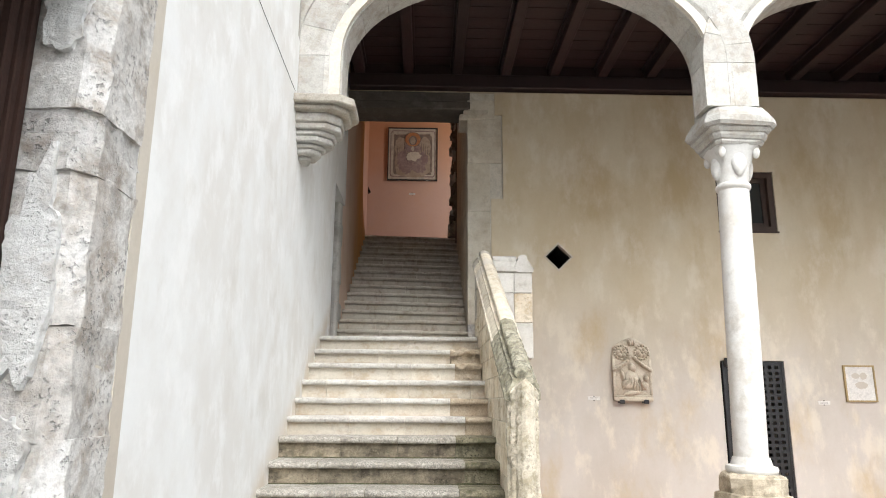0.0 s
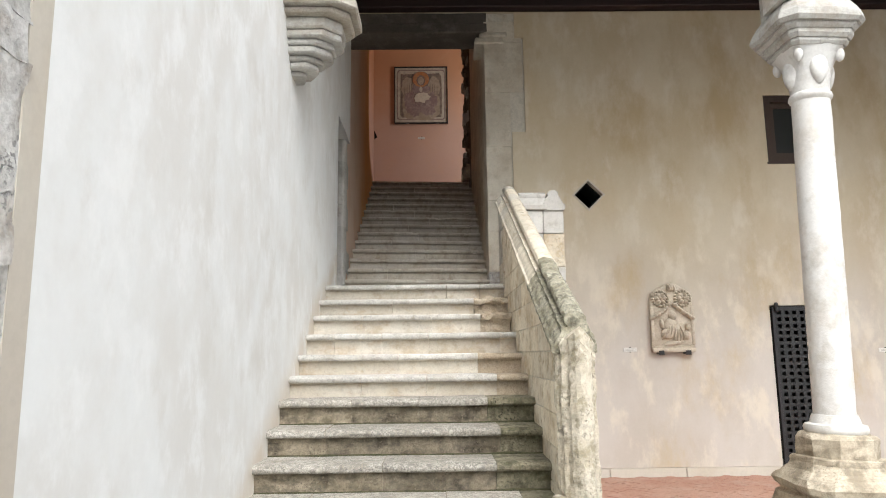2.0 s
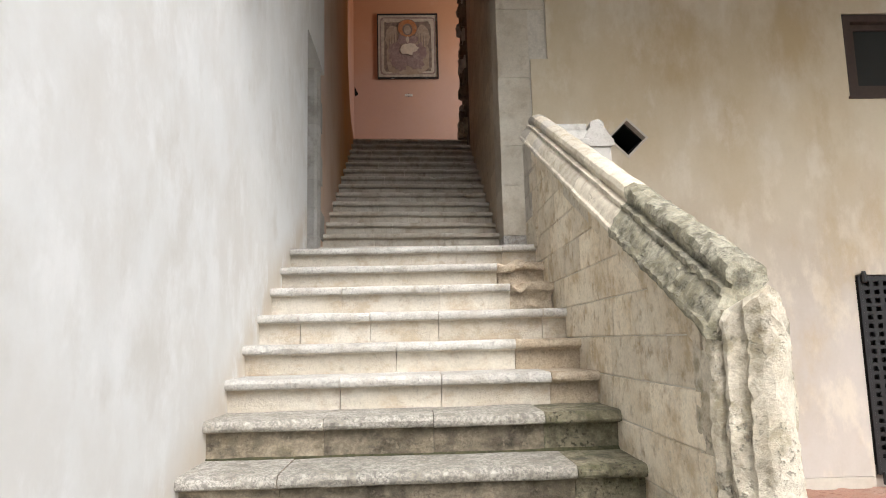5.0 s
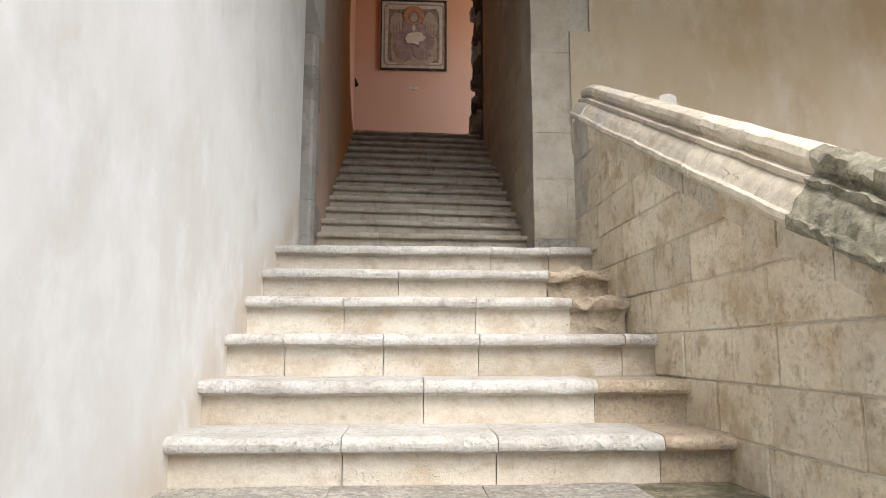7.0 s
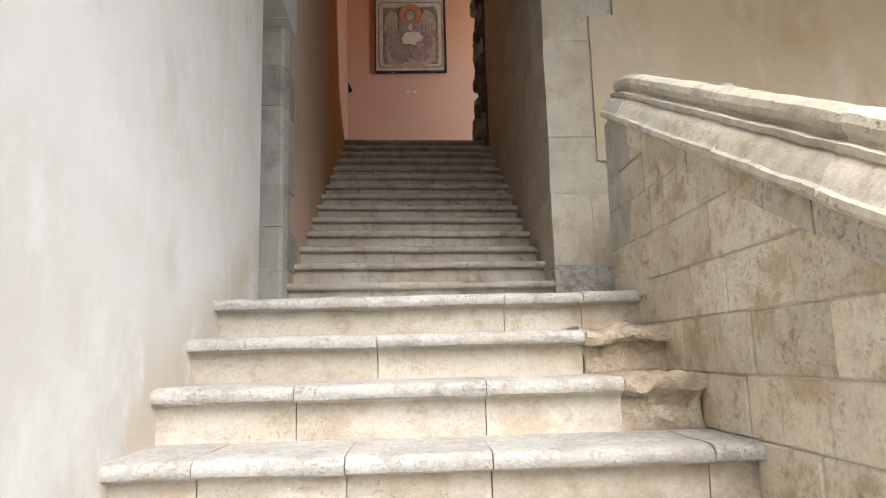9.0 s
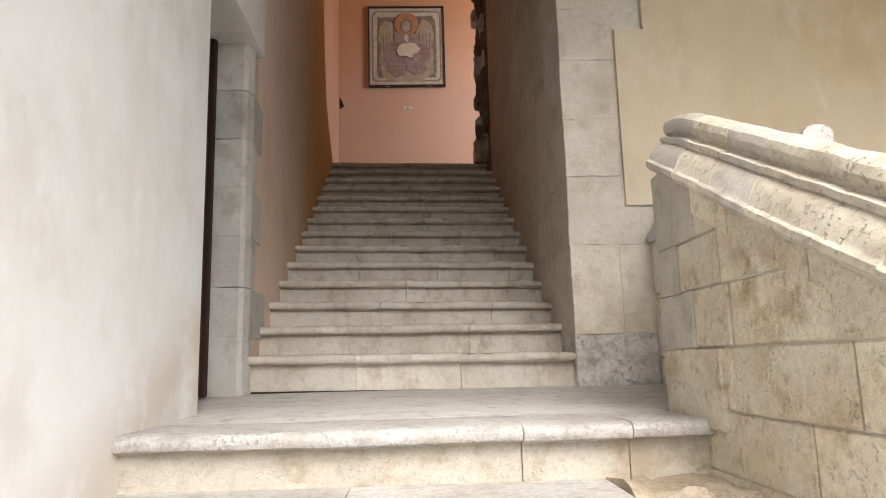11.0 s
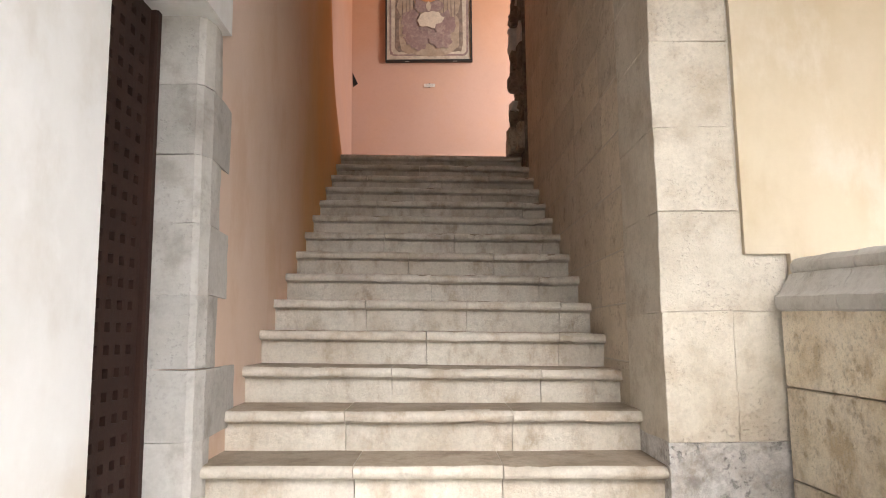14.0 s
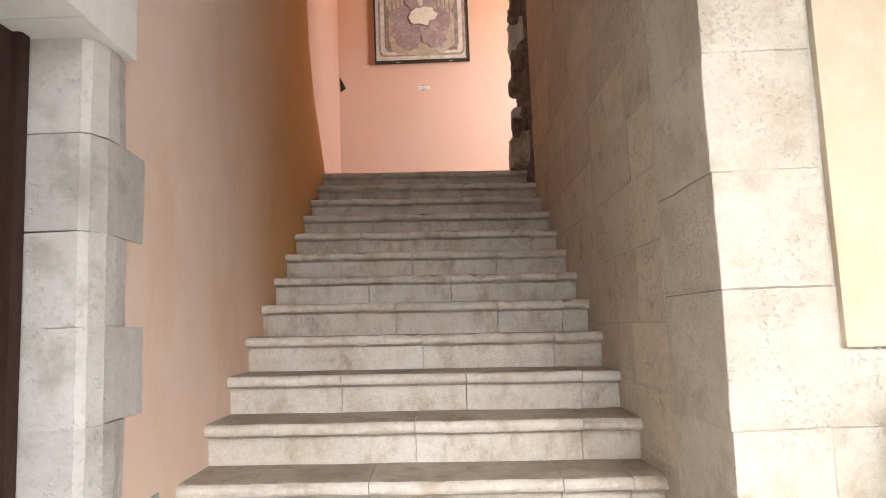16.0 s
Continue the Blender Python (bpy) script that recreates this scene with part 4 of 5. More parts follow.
roughen(bm, 0.014, 14, 10)
part("shaft_base", bm, NEWELSTONE, newel)
bm = boxed(0.86, 1.17, 5.17, 5.30, 0.30, 0.47, bevel=0.02)
bmesh.ops.subdivide_edges(bm, edges=list(bm.edges), cuts=5, use_grid_fill=True)
roughen(bm, 0.022, 14, 12)
part("plinth_block", bm, MOSSSTEP, newel)

# parapet round the landing
lp = base("landing_parapet", "moulded stone parapet at the open side of the landing", "parapet", kind="structure")
for i, (z0, z1) in enumerate(((2.0, 2.42), (2.425, 2.78), (2.785, 3.035))):
    part("ashlar_block", boxed(1.40, 1.62, 8.62, 9.4, z0, z1 + (0.025 if i == 2 else 0.0), bevel=0.006), PARAPET if i == 1 else GREYQUOIN, lp)
    part("ashlar_block", boxed(1.40, 1.62, 9.405, YF - 0.04, z0, z1 + (0.05 if i == 2 else 0.0), bevel=0.006), PARAPET, lp)
    part("ashlar_block", boxed(1.20, 1.395, 8.62, 8.83, z0, z1, bevel=0.006), GREYQUOIN, lp)
HALF_COPING = tuple((dx, z_ - 0.022) for dx, z_ in ((0.0, 3.06), (-0.016, 3.068), (-0.022, 3.085), (-0.022, 3.118), (-0.006, 3.128), (0.004, 3.14), (0.016, 3.165), (0.036, 3.19), (0.042, 3.208), (0.058, 3.212), (0.052, 3.228), (0.054, 3.252), (0.072, 3.272), (0.10, 3.28)))
COPING = HALF_COPING + tuple((0.22 - dx, z_) for dx, z_ in reversed(HALF_COPING))
for y0, y1 in ((8.60, 9.15), (9.153, 9.70), (9.703, YF - 0.04)):
    n_ = 12
    bm = sweep([[(1.40 + dx, y0 + (y1 - y0) * i / n_, z_ + 0.045 * max(0.0, y0 + (y1 - y0) * i / n_ - 8.8) / 1.3) for dx, z_ in COPING] for i in range(n_ + 1)])
    roughen(bm, 0.004, 9, y0)
    smooth(part("coping_stone", bm, GREYQUOIN, lp), 32)
bm = sweep([[(x, 8.61 + dx, z_) for dx, z_ in COPING] for x in (1.15, 1.22, 1.29, 1.36, 1.44)])
roughen(bm, 0.004, 9, 3)
smooth(part("coping_stone", bm, GREYQUOIN, lp), 32)
part("support_wall", boxed(1.0, 1.45, 8.75, YF - 0.04, -0.05, 2.0), PALE, lp)

# ---- portal at the near end of the side wall ----
portal = base("stone_portal", "rough pitted limestone portal jamb with a moulded impost", "portal", kind="structure")
for i, (z0, z1, dx, dy, y1) in enumerate(((-0.1, 0.45, 0.02, 0.0, 3.29), (0.45, 0.93, 0.01, 0.0, 3.30), (0.93, 1.35, 0.015, 0.01, 3.28), (1.35, 1.75, 0.0, 0.0, 3.30), (1.75, 2.32, 0.0, 0.0, 3.31),
                                          (2.32, 2.45, 0.004, -0.010, 3.30), (2.45, 2.56, -0.004, 0.006, 3.31), (2.56, 2.735, 0.006, -0.012, 3.30), (2.735, 3.15, 0.0, 0.0, 3.30), (3.15, 3.62, 0.0, -1.45, 3.30), (3.62, 4.39, 0.0, -1.45, 3.30))):
    ya = 2.91 + dy
    ch = 0.07 if dy > -1 else 0.005
    bm = dense_prism([(-1.3, ya), (XL + dx - ch, ya), (XL + dx, ya + ch), (XL + dx, y1), (-1.3, y1)], z0 - 0.006, z1 + 0.006)
    roughen(bm, 0.014, 5, i)
    roughen(bm, 0.012, 17, i + 9)
    smooth(part("jamb_stone", bm, ROUGHSTONE, portal), 22)
part("joint_fill", dense_prism([(-1.29, 2.928), (XL - 0.084, 2.928), (XL - 0.014, 2.998), (XL - 0.014, 3.29), (-1.29, 3.29)], -0.05, 4.38, 0.3), MORTAR, portal)
part("plaster_reveal", boxed(-1.5, XL + 0.001, 3.30, 3.405, -0.3, 4.4), PALE, portal, "tan lime strip between stone and plaster")
portal_door = base("portal_door", "dark brown panelled timber door inside the portal", "door")
portal_leaf = part("door_leaf", boxed(-1.30, -1.24, 1.5, 2.8, 0.0, 3.15), DOORWOOD, portal_door)
for i, (x, y0, y1) in enumerate(((-1.235, 2.80, 2.905), (-1.215, 2.84, 2.905), (-1.195, 2.87, 2.905))):
    part("frame_moulding", boxed(x - 0.06, x + 0.03, y0, y1, 0.0, 3.14, bevel=0.006), DOORWOOD, portal_door)
for z0 in (0.25, 1.25, 2.2):
    part("panel", boxed(-1.235, -1.22, 1.7, 2.7, z0, z0 + 0.8, bevel=0.006), DOORWOOD, portal_leaf)

# thin cable along the side wall
cable = sweep([[(XL + 0.003 + 0.0022 * math.cos(a), y, 4.345 - 0.028 * (y - 4.2) + 0.006 * noise.noise(Vector((y * 3, 0, 0))) + 0.0022 * math.sin(a)) for a in (0, 1.57, 3.14, 4.71)] for y in [3.42 + 0.1 * i for i in range(30)]])
tagged(part("wall_cable", cable, IRON), "thin dark cable fixed along the plastered wall", "cable")

# ---- door on the landing ----
door_2 = base("landing_door", "dark timber lattice door standing at the landing", "door")
holes = [rect(9.36 + 0.085 * i, 9.40 + 0.085 * i, 2.37 + 0.082 * j, 2.405 + 0.082 * j) for i in range(8) for j in range(24)]
part("door_lattice", plate(rect(9.0, 10.045, Z_LAND + 0.01, 4.42), holes, lambda u, v, w: (-1.165 - w, u, v), 0.03), DOORWOOD, door_2)
part("door_back", boxed(-1.25, -1.20, 9.0, 10.045, Z_LAND + 0.01, 4.42), DOORWOOD, door_2)
part("door_frame", boxed(-1.22, -1.138, 10.045, 10.096, Z_LAND + 0.01, 4.42, bevel=0.008), DOORWOOD, door_2, "brown moulded door frame")
quoins = base("landing_door_jamb", "smooth grey stone quoins beside the landing door", "door jamb", kind="structure")
for i, (z0, z1, wide) in enumerate(((2.27, 2.595, 10.30), (2.595, 2.877, 10.62), (2.877, 3.175, 10.34), (3.175, 3.467, 10.47), (3.467, 3.75, 10.34), (3.75, 4.05, 10.47), (4.05, 4.35, 10.32))):
    bm = dense_prism([(-1.30, 10.10), (-0.985, 10.10), (-0.96, 10.115), (-0.94, 10.18), (-0.94, 10.25), (-0.955, wide), (-1.30, wide)], z0 + 0.001, z1 - 0.002)
    roughen(bm, 0.004, 6, i)
    roughen(bm, 0.003, 20, i)
    part("quoin_stone", bm, GREYQUOIN, quoins)
structure("wall_over_landing_door", boxed(-1.5, -0.91, 9.97, 10.30, 4.35, 9.5), WHITE_PLASTER, "plastered wall over the landing door", "wall")
structure("door_recess", boxed(-1.7, -1.27, 8.9, 10.095, 2.0, 4.6), VOID, "dark backing behind the landing door", "wall")

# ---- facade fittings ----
# near-black boxes stand in for the unlit depth behind each opening
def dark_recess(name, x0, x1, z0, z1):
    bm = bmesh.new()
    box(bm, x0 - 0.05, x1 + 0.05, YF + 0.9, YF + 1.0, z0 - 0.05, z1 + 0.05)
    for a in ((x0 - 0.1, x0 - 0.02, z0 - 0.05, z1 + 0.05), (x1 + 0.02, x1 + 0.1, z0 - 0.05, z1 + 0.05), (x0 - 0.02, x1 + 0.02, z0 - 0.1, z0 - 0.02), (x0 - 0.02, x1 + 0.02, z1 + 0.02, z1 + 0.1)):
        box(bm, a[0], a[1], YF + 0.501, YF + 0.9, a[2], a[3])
    structure(name, bm, VOID, "near-black box in place of the unlit room behind the opening", "wall")


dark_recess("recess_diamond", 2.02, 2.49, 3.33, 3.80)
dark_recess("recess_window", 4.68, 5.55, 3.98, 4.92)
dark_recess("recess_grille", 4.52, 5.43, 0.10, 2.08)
grow = [(2.255 + (u - 2.255) * 1.17, 3.568 + (v - 3.568) * 1.17) for u, v in DIAMOND]
diamond = base("diamond_window", "small diamond-shaped opening with a pale stone surround", "window", kind="structure")
part("surround", plate(grow, [DIAMOND], lambda u, v, w: (u, YF - 0.041 + w, v), 0.036), PALE, diamond)
# near-black lining puts the shade of the reveal into its colour
part("dark_lining", plate([(2.255 + (u - 2.255) * 1.0, 3.568 + (v - 3.568) * 1.0) for u, v in DIAMOND], [[(2.255 + (u - 2.255) * 0.9, 3.568 + (v - 3.568) * 0.9) for u, v in DIAMOND]], lambda u, v, w: (u, YF + 0.06 + w, v), 0.43), VOID, diamond)

window_1 = base("window_1", "dark brown timber window with dim panes in the facade", "window", kind="structure")
part("window_frame", plate(rect(4.685, 5.545, 3.985, 4.915), [rect(4.765, 5.465, 4.065, 4.835)], lambda u, v, w: (u, YF - 0.03 + w, v), 0.10), WINDOWWOOD, window_1)
sash = part("sash", plate(rect(4.768, 5.462, 4.068, 4.832), [rect(4.835, 5.395, 4.135, 4.765)], lambda u, v, w: (u, YF + 0.04 + w, v), 0.05), WINDOWWOOD, window_1)
part("pane", boxed(4.83, 5.40, YF + 0.065, YF + 0.072, 4.13, 4.77), GLASS, sash)
part("window_sill", boxed(4.66, 5.57, YF - 0.05, YF + 0.02, 3.965, 3.99), WINDOWWOOD, window_1)

grille = base("iron_grille_door", "black iron door perforated by a grid of square holes", "door")
holes = [rect(4.60 + 0.0985 * i, 4.60 + 0.0985 * i + 0.052, 0.26 + 0.0855 * j, 0.26 + 0.0855 * j + 0.045) for i in range(8) for j in range(21)]
leaf = part("perforated_leaf", plate(rect(4.535, 5.415, 0.11, 2.07), holes, lambda u, v, w: (u, YF - 0.045 + w, v), 0.025), IRON, grille)
for a in ((4.535, 4.565, 0.11, 2.07), (5.385, 5.415, 0.11, 2.07)):
    part("stile", boxed(a[0], a[1], YF - 0.055, YF - 0.046, a[2], a[3], bevel=0.002), IRON, leaf)
for z0 in (0.02, 2.0):
    bm = lathe(bmesh.new(), ((0.018, z0), (0.024, z0 + 0.01), (0.024, z0 + 0.10), (0.018, z0 + 0.12)), 4.585, YF - 0.075, 10)
    part("hinge", bm, IRON, leaf)


def label_plate(x, y, z, w=0.17):
    t = base("wall_label", "small white label card fixed on the wall", "label", group="wall labels")
    card = part("card", boxed(x - w / 2, x + w / 2, y - 0.012, y - 0.002, z - 0.025, z + 0.025, bevel=0.002), LABEL, t)
    for k in (-0.008, 0.008):
        part("text_line", boxed(x - w * 0.35, x + w * 0.3, y - 0.0135, y - 0.0122, z + k - 0.003, z + k + 0.003), INK, card)
    for k in (-0.029, 0.029):
        part("fixing", boxed(x - 0.008, x + 0.008, y - 0.0145, y - 0.002, z + k - 0.005, z + k + 0.005), IRON, t)


label_plate(2.69, YF - 0.035, 1.545)
label_plate(5.95, YF - 0.035, 1.505)
label_plate(-0.078, 16.86, 6.597, 0.16)

drawing = base("framed_drawing", "faint drawing in a thin gilt frame", "picture")
GILT = mat("dull_gilt", (0.42, 0.31, 0.14), (0.36, 0.26, 0.12), bump=0.1, rough=0.5)
part("frame", plate(rect(6.27, 6.715, 1.52, 2.03), [rect(6.292, 6.693, 1.542, 2.008)], lambda u, v, w: (u, YF - 0.065 + w, v), 0.03), GILT, drawing)
sheet = part("sheet", boxed(6.28, 6.705, YF - 0.052, YF - 0.036, 1.53, 2.02), LABEL, drawing)


def blob(cx, cz, rx, rz, seed, count=30, amp=0.16, power=1.0):
    out = []
    for i in range(count):
        a = 2 * math.pi * i / count
        r = 1 + amp * noise.noise(Vector((math.cos(a) * 2.2 + seed, math.sin(a) * 2.2, seed)))
        c, s = math.cos(a), math.sin(a)
        out.append((cx + rx * r * math.copysign(abs(c) ** power, c), cz + rz * r * math.copysign(abs(s) ** power, s)))
    return out


for dx, dz, rx, rz in ((-0.05, 0.10, 0.06, 0.04), (0.02, -0.03, 0.09, 0.05), (0.06, 0.10, 0.05, 0.05)):
    part("faint_shape", plate(blob(6.49 + dx, 1.78 + dz, rx, rz, dx), [], lambda u, v, w: (u, YF - 0.0535 + w, v), 0.001), PALE, sheet)

# remains of white plaster on the portal jamb
for i, (cx, cz, rx, rz) in enumerate(((-1.065, 1.92, 0.085, 0.40), (-1.06, 2.96, 0.08, 0.17), (-1.075, 1.28, 0.07, 0.16))):
    bm = plate(blob(cx, cz, rx, rz, 50 + i * 3, 44, 0.45, 0.75), [], lambda u, v, w: (u, 2.884 + w, v), 0.04)
    bmesh.ops.subdivide_edges(bm, edges=list(bm.edges), cuts=2, use_grid_fill=True)
    roughen(bm, 0.007, 26, i)
    part("plaster_patch", bm, OLDPLASTER, portal, "rough white plaster remains")

# carved relief, one plain shape
bm = plate([(2.96, 1.51), (3.50, 1.51), (3.50, 2.10), (3.475, 2.26), (3.38, 2.32), (3.30, 2.37), (3.23, 2.39), (3.16, 2.37), (3.08, 2.32), (2.985, 2.26), (2.96, 2.10)], [], lambda u, v, w: (u, YF - 0.10 + w, v), 0.065)
bmesh.ops.bevel(bm, geom=[e for e in bm.edges if e.calc_length() > 0.02], offset=0.008, segments=1, affect="EDGES")


def lump(bm, x, z, rx, rz, ry, turn=0.0):
    r = bmesh.ops.create_uvsphere(bm, u_segments=12, v_segments=8, radius=1)
    for v in r["verts"]:
        px, pz = v.co.x * rx, v.co.z * rz
        v.co = Vector((x + px * math.cos(turn) - pz * math.sin(turn), YF - 0.10 + v.co.y * ry * 1.35, z + px * math.sin(turn) + pz * math.cos(turn)))


for sx in (-1, 1):
    cx, cz = 3.23 + sx * 0.145, 2.185
    for k in range(6):
        a = k * math.pi / 3
        lump(bm, cx + 0.048 * math.cos(a), cz + 0.048 * math.sin(a), 0.036, 0.036, 0.05)
    lump(bm, cx, cz, 0.025, 0.025, 0.065)
    for k in range(16):
        a = k * math.pi / 8
        lump(bm, cx + 0.095 * math.cos(a), cz + 0.095 * math.sin(a), 0.02, 0.02, 0.035)
    for k in range(7):
        f = k / 6
        lump(bm, 3.23 + sx * (0.04 + 0.21 * f), 2.10 - 0.16 * f ** 0.8, 0.04, 0.028, 0.05, -sx * 0.6)
for x, z_, rx, rz, ry in ((3.23, 2.33, 0.055, 0.05, 0.05), (3.20, 2.32, 0.02, 0.05, 0.06), (3.26, 2.32, 0.02, 0.05, 0.06), (3.23, 1.97, 0.05, 0.065, 0.05), (3.22, 1.80, 0.10, 0.14, 0.045), (3.16, 1.74, 0.09, 0.07, 0.05),
                          (3.28, 1.72, 0.08, 0.09, 0.045), (3.09, 1.86, 0.03, 0.07, 0.04), (3.42, 1.82, 0.04, 0.045, 0.045), (3.40, 1.72, 0.045, 0.06, 0.04), (3.23, 1.62, 0.14, 0.035, 0.04)):
    lump(bm, x, z_, rx, rz, ry, 0.2)
for k in range(7):
    lump(bm, 3.13 + 0.035 * k, 1.75 + 0.03 * math.sin(k), 0.012, 0.10, 0.06, -0.5 + 0.12 * k)
for z0, z1, d in ((1.51, 1.565, 0.13), (1.565, 1.59, 0.115)):
    box(bm, 2.96, 3.50, YF - d, YF - 0.07, z0, z1, bevel=0.006)
for x in (2.975, 3.485):
    box(bm, x - 0.02, x + 0.02, YF - 0.118, YF - 0.08, 1.59, 2.08, bevel=0.006)
roughen(bm, 0.006, 18, 2)
tagged(smooth(part("carved_relief", bm, RELIEF), 60), "carved pale stone relief slab with rosettes, on iron brackets", "relief")
for x in (3.06, 3.40):
    br = base("iron_bracket", "small black iron bracket below the relief", "bracket", group="relief brackets")
    part("arm", boxed(x - 0.035, x + 0.035, YF - 0.13, YF - 0.03, 1.485, 1.509, bevel=0.004), IRON, br)
    part("stop", boxed(x - 0.035, x + 0.035, YF - 0.14, YF - 0.131, 1.475, 1.53, bevel=0.003), IRON, br)

# ---- upper landing ----
fresco = base("fresco_panel", "detached faded fresco of a haloed winged shape in a black frame", "painting")
FX0, FX1, FZ0, FZ1, FY = -0.715, 0.555, 6.94, 8.36, 16.86


def paint(name, outline_, layer, material, label="", holes_=()):
    part(name, plate(outline_, list(holes_), lambda u, v, w: (u, FY - 0.045 - 0.002 * layer + w, v), 0.0018), material, fresco, label)


part("frame", plate(rect(FX0, FX1, FZ0, FZ1), [rect(FX0 + 0.02, FX1 - 0.02, FZ0 + 0.025, FZ1 - 0.02)], lambda u, v, w: (u, FY - 0.08 + w, v), 0.065), IRON, fresco, "thin black metal frame")
part("plaster_ground", boxed(FX0 + 0.01, FX1 - 0.01, FY - 0.044, FY - 0.02, FZ0 + 0.012, FZ1 - 0.01), PAINT_CREAM, fresco)
fc = -0.08
paint("border", blob(fc, 7.66, 0.575, 0.63, 3, 60, 0.03, 0.1), 1, PAINT_VIOLET, "", [blob(fc, 7.66, 0.552, 0.605, 5, 60, 0.03, 0.1)])
paint("field", blob(fc, 7.64, 0.49, 0.55, 7, 60, 0.05, 0.12), 2, PAINT_BROWN)
paint("pale_ground", blob(fc, 7.40, 0.44, 0.36, 27, 40, 0.2, 0.5), 3, PAINT_WING)
layer = 4
for sx in (-1, 1):
    paint("wing", blob(fc + sx * 0.31, 7.84, 0.15, 0.27, 2 + sx, 30, 0.2), layer, PAINT_WING)
    for k in range(4):
        paint("feather_line", blob(fc + sx * (0.22 + 0.055 * k), 7.80 - 0.03 * k, 0.008, 0.17, 30 + k + sx, 16, 0.3), layer + 1, PAINT_BROWN)
    paint("robe_patch", blob(fc + sx * 0.24, 7.52, 0.16, 0.20, 9 + sx, 30, 0.5), layer + 2, PAINT_VIOLET)
    paint("robe_patch", blob(fc + sx * 0.18, 7.27, 0.15, 0.15, 13 + sx, 30, 0.6), layer + 3, PAINT_VIOLET)
    layer += 4
paint("robe", blob(fc, 7.42, 0.34, 0.25, 41, 40, 0.55), 3.5, PAINT_VIOLET)
paint("shoulders", blob(fc, 7.80, 0.22, 0.12, 19, 30, 0.3), layer, PAINT_VIOLET)
paint("halo_ground", blob(fc, 8.04, 0.21, 0.20, 1, 40, 0.03), layer + 1, PAINT_BROWN)
paint("halo", blob(fc, 8.04, 0.195, 0.19, 1, 40, 0.03), layer + 2, PAINT_RED, "orange-red halo disc")
paint("head_shape", blob(fc, 8.01, 0.105, 0.13, 4, 24, 0.08), layer + 3, PAINT_BROWN)
paint("face_shape", blob(fc, 8.0, 0.07, 0.095, 6, 24, 0.08), layer + 4, PAINT_WING)
paint("worn_patch", blob(fc, 7.78, 0.035, 0.07, 18, 20, 0.4), layer + 4, PAINT_CREAM)
paint("plaster_loss", blob(fc + 0.02, 7.58, 0.175, 0.125, 21, 36, 0.5), layer + 5, PAINT_LOSS, "bare pale patch where paint is lost")
for x in (-0.4, 0.3):
    part("clip", boxed(x - 0.03, x + 0.03, FY - 0.075, FY - 0.071, FZ0 - 0.005, FZ0 + 0.02), LABEL, fresco)

chip = plate([(-1.19, 6.58), (-1.12, 6.63), (-1.17, 6.74), (-1.20, 6.80)], [], lambda u, v, w: (u, 16.853 + w, v), 0.003)
tagged(part("wall_chip", chip, VOID), "small dark chip in the pink plaster", "wall damage", kind="structure")

broken = base("broken_jamb", "ragged broken masonry edge beside the top of the stair", "broken wall", kind="structure")
part("rubble_core", boxed(0.90, 1.5, 13.93, 14.42, 4.6, 9.5), RUBBLE, broken)
rj = random.Random(21)
z = 4.84
while z < 9.45:
    foot = z < 5.1
    h = 0.29 if foot else rj.uniform(0.11, 0.26)
    for y0, y1, x0 in ((14.17, 14.40, 0.76 if foot else 0.80 + rj.uniform(-0.02, 0.05)), (13.94, 14.165, 0.83 + rj.uniform(0.0, 0.06))):
        bm = boxed(x0, 0.98, y0 + rj.uniform(0, 0.03), y1, z + 0.004, min(z + h, 9.5) - 0.004, bevel=0.012)
        bmesh.ops.subdivide_edges(bm, edges=list(bm.edges), cuts=4, use_grid_fill=True)
        roughen(bm, 0.03 if not foot else 0.015, 8, z)
        roughen(bm, 0.02, 22, z + 3)
        part("rubble_stone", bm, BASESTONE if foot else (RUBBLE if rj.random() < 0.7 else GREYQUOIN), broken)
    z += h

# stones of the upper stair's right wall
wall_upper_right = bpy.data.objects["wall_upper_right"]
ru = random.Random(8)
z = 2.30
while z < 6.6:
    h = ru.uniform(0.26, 0.36)
    y = YF + 0.512
    first = True
    while y < 13.9:
        w = ru.uniform(0.5, 1.0) if not first else ru.uniform(0.3, 0.6)
        first = False
        b = min(y + w, 13.92)
        if b - y > 0.1 and z + h > 2.3 + (y - 10.2) * 0.55:
            part("wall_stone", boxed(0.9255 + ru.uniform(0, 0.003), 0.95, y + 0.003, b - 0.004, z + 0.003, z + h - 0.004, bevel=0.003), RIGHTWALL, wall_upper_right)
        y = b
    z += h

# ---- paving, bricks, weeds ----
ground = bpy.data.objects["ground"]
rg = random.Random(5)
x = 1.15
while x < 6.2:
    w = rg.uniform(0.3, 0.55)
    y = 3.6 - rg.uniform(0, 0.8)
    while y < 7.06:
        ln = rg.uniform(0.7, 1.4)
        e = min(y + ln, 7.06)
        if e - y > 0.1:
            dz = rg.uniform(-0.006, 0.004)
            part("paving_slab", boxed(x + 0.002, x + w - 0.002, y + 0.002, e - 0.002, -0.08, dz, bevel=0.006), PAVING, ground)
        y = e
    x += w


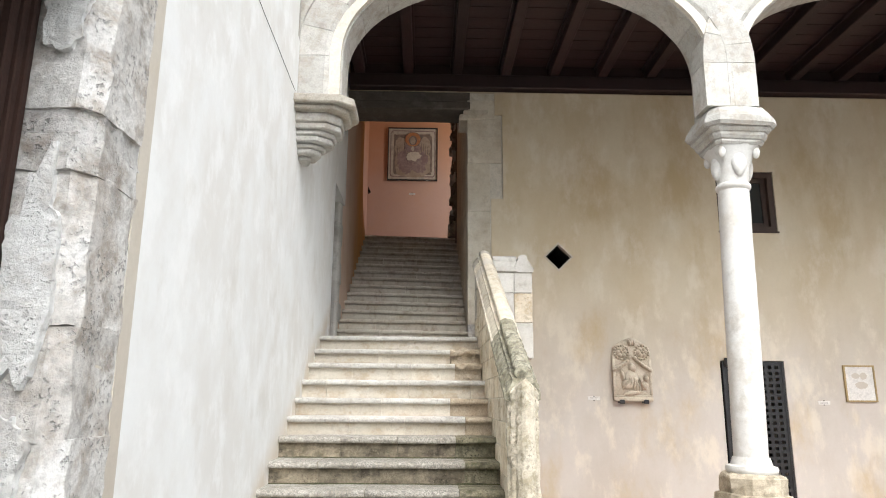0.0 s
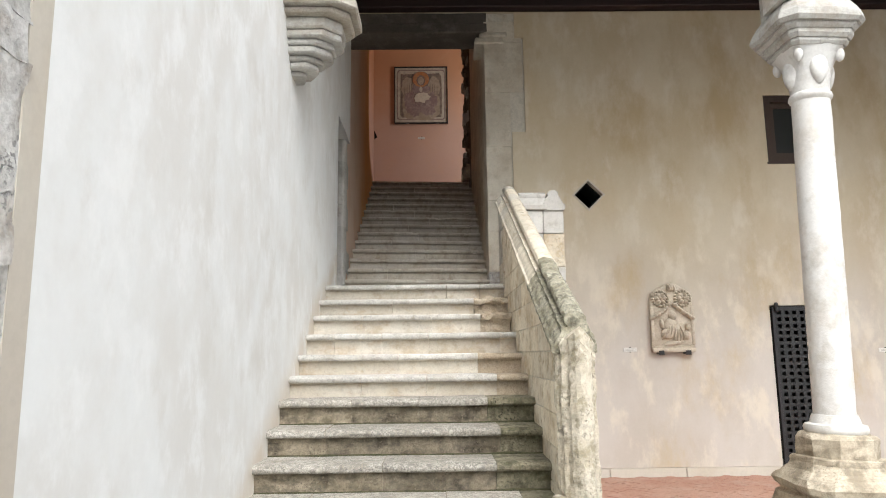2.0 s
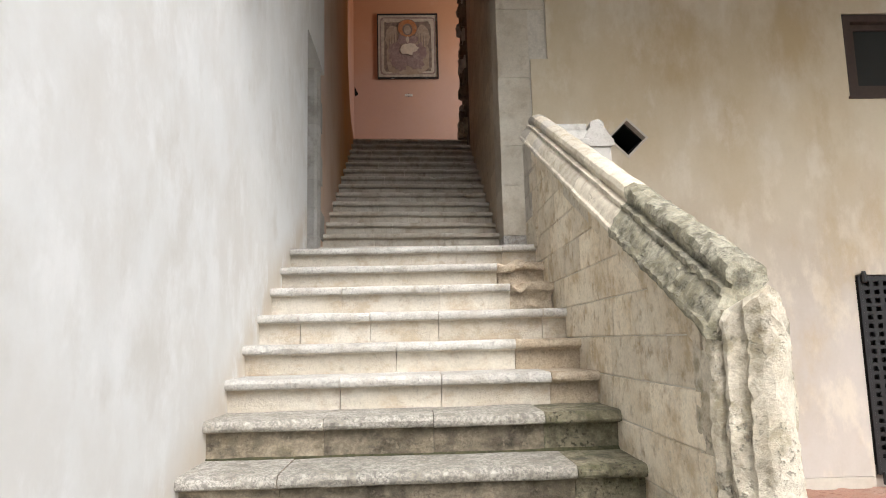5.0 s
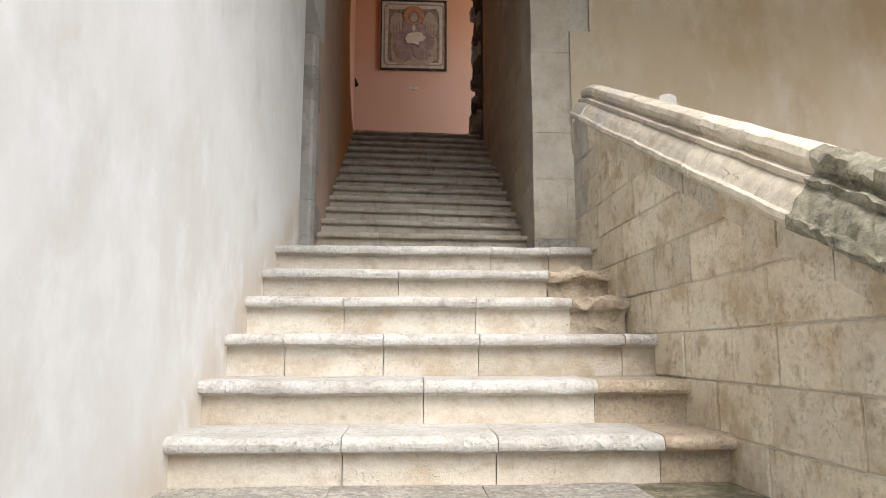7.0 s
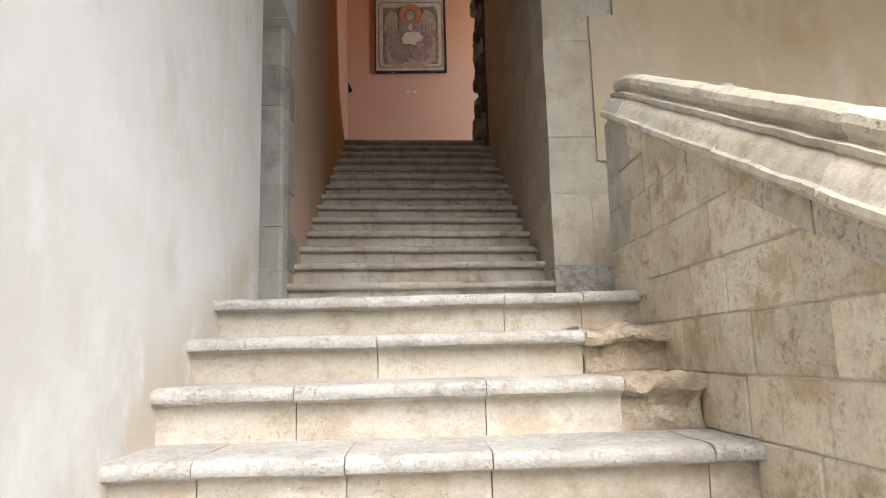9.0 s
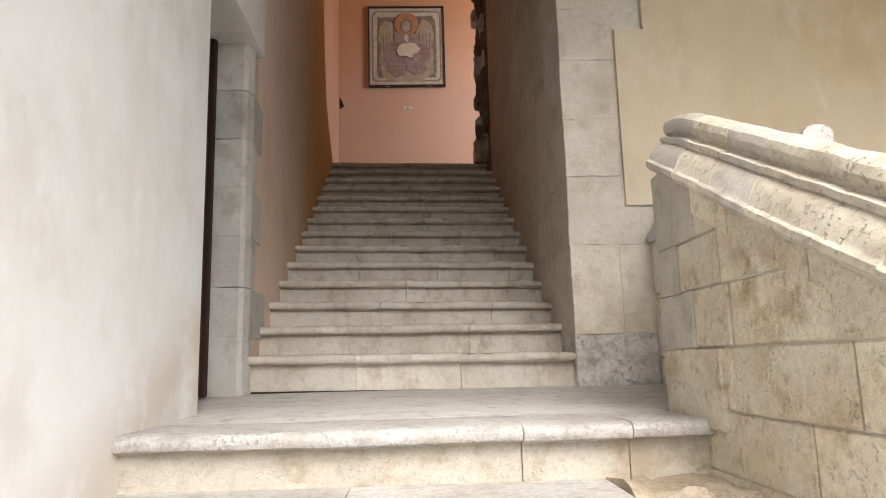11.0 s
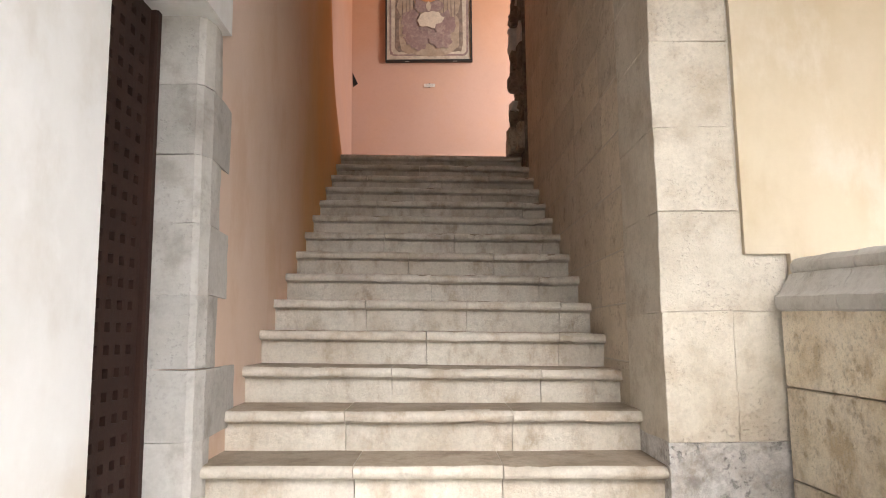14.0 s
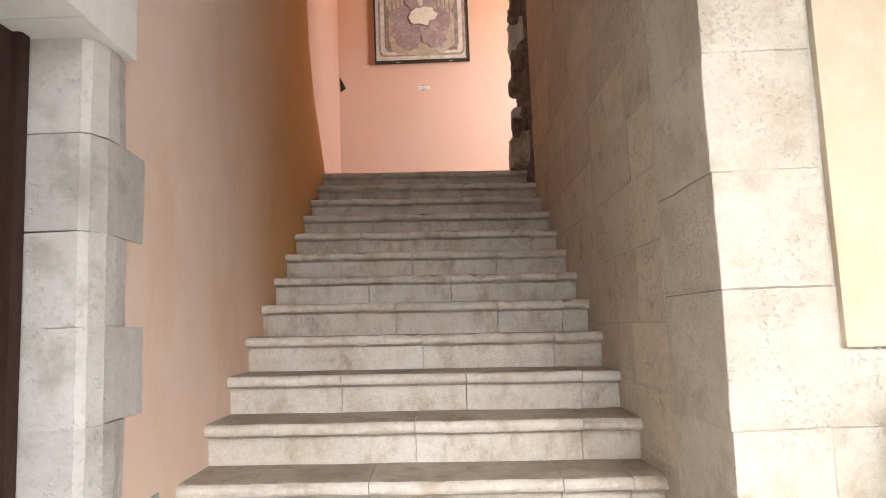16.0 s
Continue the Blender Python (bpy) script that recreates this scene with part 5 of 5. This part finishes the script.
def tuft(x, y, z, n_, size, seed):
    r_ = random.Random(seed)
    bm = bmesh.new()
    for i in range(n_):
        a, t = r_.uniform(0, 6.28), r_.uniform(0.2, 0.9)
        ln = size * r_.uniform(0.5, 1.1)
        px, py = x + r_.uniform(-1, 1) * size, y + r_.uniform(-1, 1) * size * 0.5
        d = Vector((math.cos(a) * t, math.sin(a) * t, 1)).normalized()
        s = Vector((-math.sin(a), math.cos(a), 0)) * ln * 0.16
        p0, p1, p2 = Vector((px, py, z)), Vector((px, py, z)) + d * ln * 0.6, Vector((px, py, z)) + d * ln + Vector((d.x, d.y, -0.4)) * ln * 0.2
        v = [bm.verts.new(q) for q in (p0 - s * 0.4, p0 + s * 0.4, p1 + s, p1 - s, p2)]
        bm.faces.new((v[0], v[1], v[2], v[3]))
        bm.faces.new((v[3], v[2], v[4]))
    tagged(part("weed_tuft", bm, GRASS), "small green weed tuft growing from a stone joint", "weed", group="weeds in the stone joints")


for i, (x, y, z, n_, s) in enumerate(((0.84, 5.24, 0.49, 16, 0.045), (1.55, 6.30, 0.0, 18, 0.03), (2.05, 6.15, 0.0, 24, 0.04), (2.2, 6.2, 0.0, 16, 0.03), (1.42, 5.72, 0.0, 14, 0.03), (1.62, 6.75, 0.0, 12, 0.025), (2.86, 6.30, 0.0, 16, 0.03), (3.0, 6.24, 0.0, 14, 0.03))):
    tuft(x, y, z, n_, s, i)

portico_floor = bpy.data.objects["portico_floor"]
W, N_ = 0.062, 4
brick_bm = boxed(-W * N_ / 2 + 0.0015, W * N_ / 2 - 0.0015, -W / 2 + 0.0015, W / 2 - 0.0015, -0.03, 0.0)
brick_mesh = bpy.data.meshes.new("brick")
brick_bm.to_mesh(brick_mesh)
brick_bm.free()
brick_mesh.materials.append(TERRACOTTA)
rb = random.Random(6)
rest = bmesh.new()
made = 0
C45 = math.sqrt(0.5)
for r in range(-120, 121):
    for m in range(-40, 41):
        for kind in (0, 1):
            if kind == 0:
                u, v, turn = r + 2 * N_ * m + N_ / 2, r + 0.5, 0
            else:
                u, v, turn = r + 0.5, r - 2 * N_ + 1 + 2 * N_ * m + N_ / 2, 90
            px, py = 4.0 + (u - v) * W * C45, 8.6 + (u + v) * W * C45
            if not (1.3 < px < 7.4 and 7.16 < py < YF - 0.12):
                continue
            tilt, dz = rb.uniform(-0.6, 0.6), rb.uniform(-0.004, 0.003)
            mm = pose(px, py, dz, tilt, rb.uniform(-0.4, 0.4), turn + 45)
            if made < 300 and py < 8.25 and px < 4.2:
                ob = new("brick", brick_mesh)
                ob.parent, ob.matrix_basis = portico_floor, mm
                made += 1
            else:
                q = len(rest.verts)
                vs = [rest.verts.new(mm @ vv.co) for vv in brick_mesh.vertices]
                for p in brick_mesh.polygons:
                    rest.faces.new([vs[i] for i in p.vertices])
tagged(part("brick_paving", rest, TERRACOTTA, portico_floor), kind="stuff")
part("edge_course", boxed(1.2, 9.0, 7.07, 7.155, -0.05, -0.002, bevel=0.004), TERRACOTTA, portico_floor)
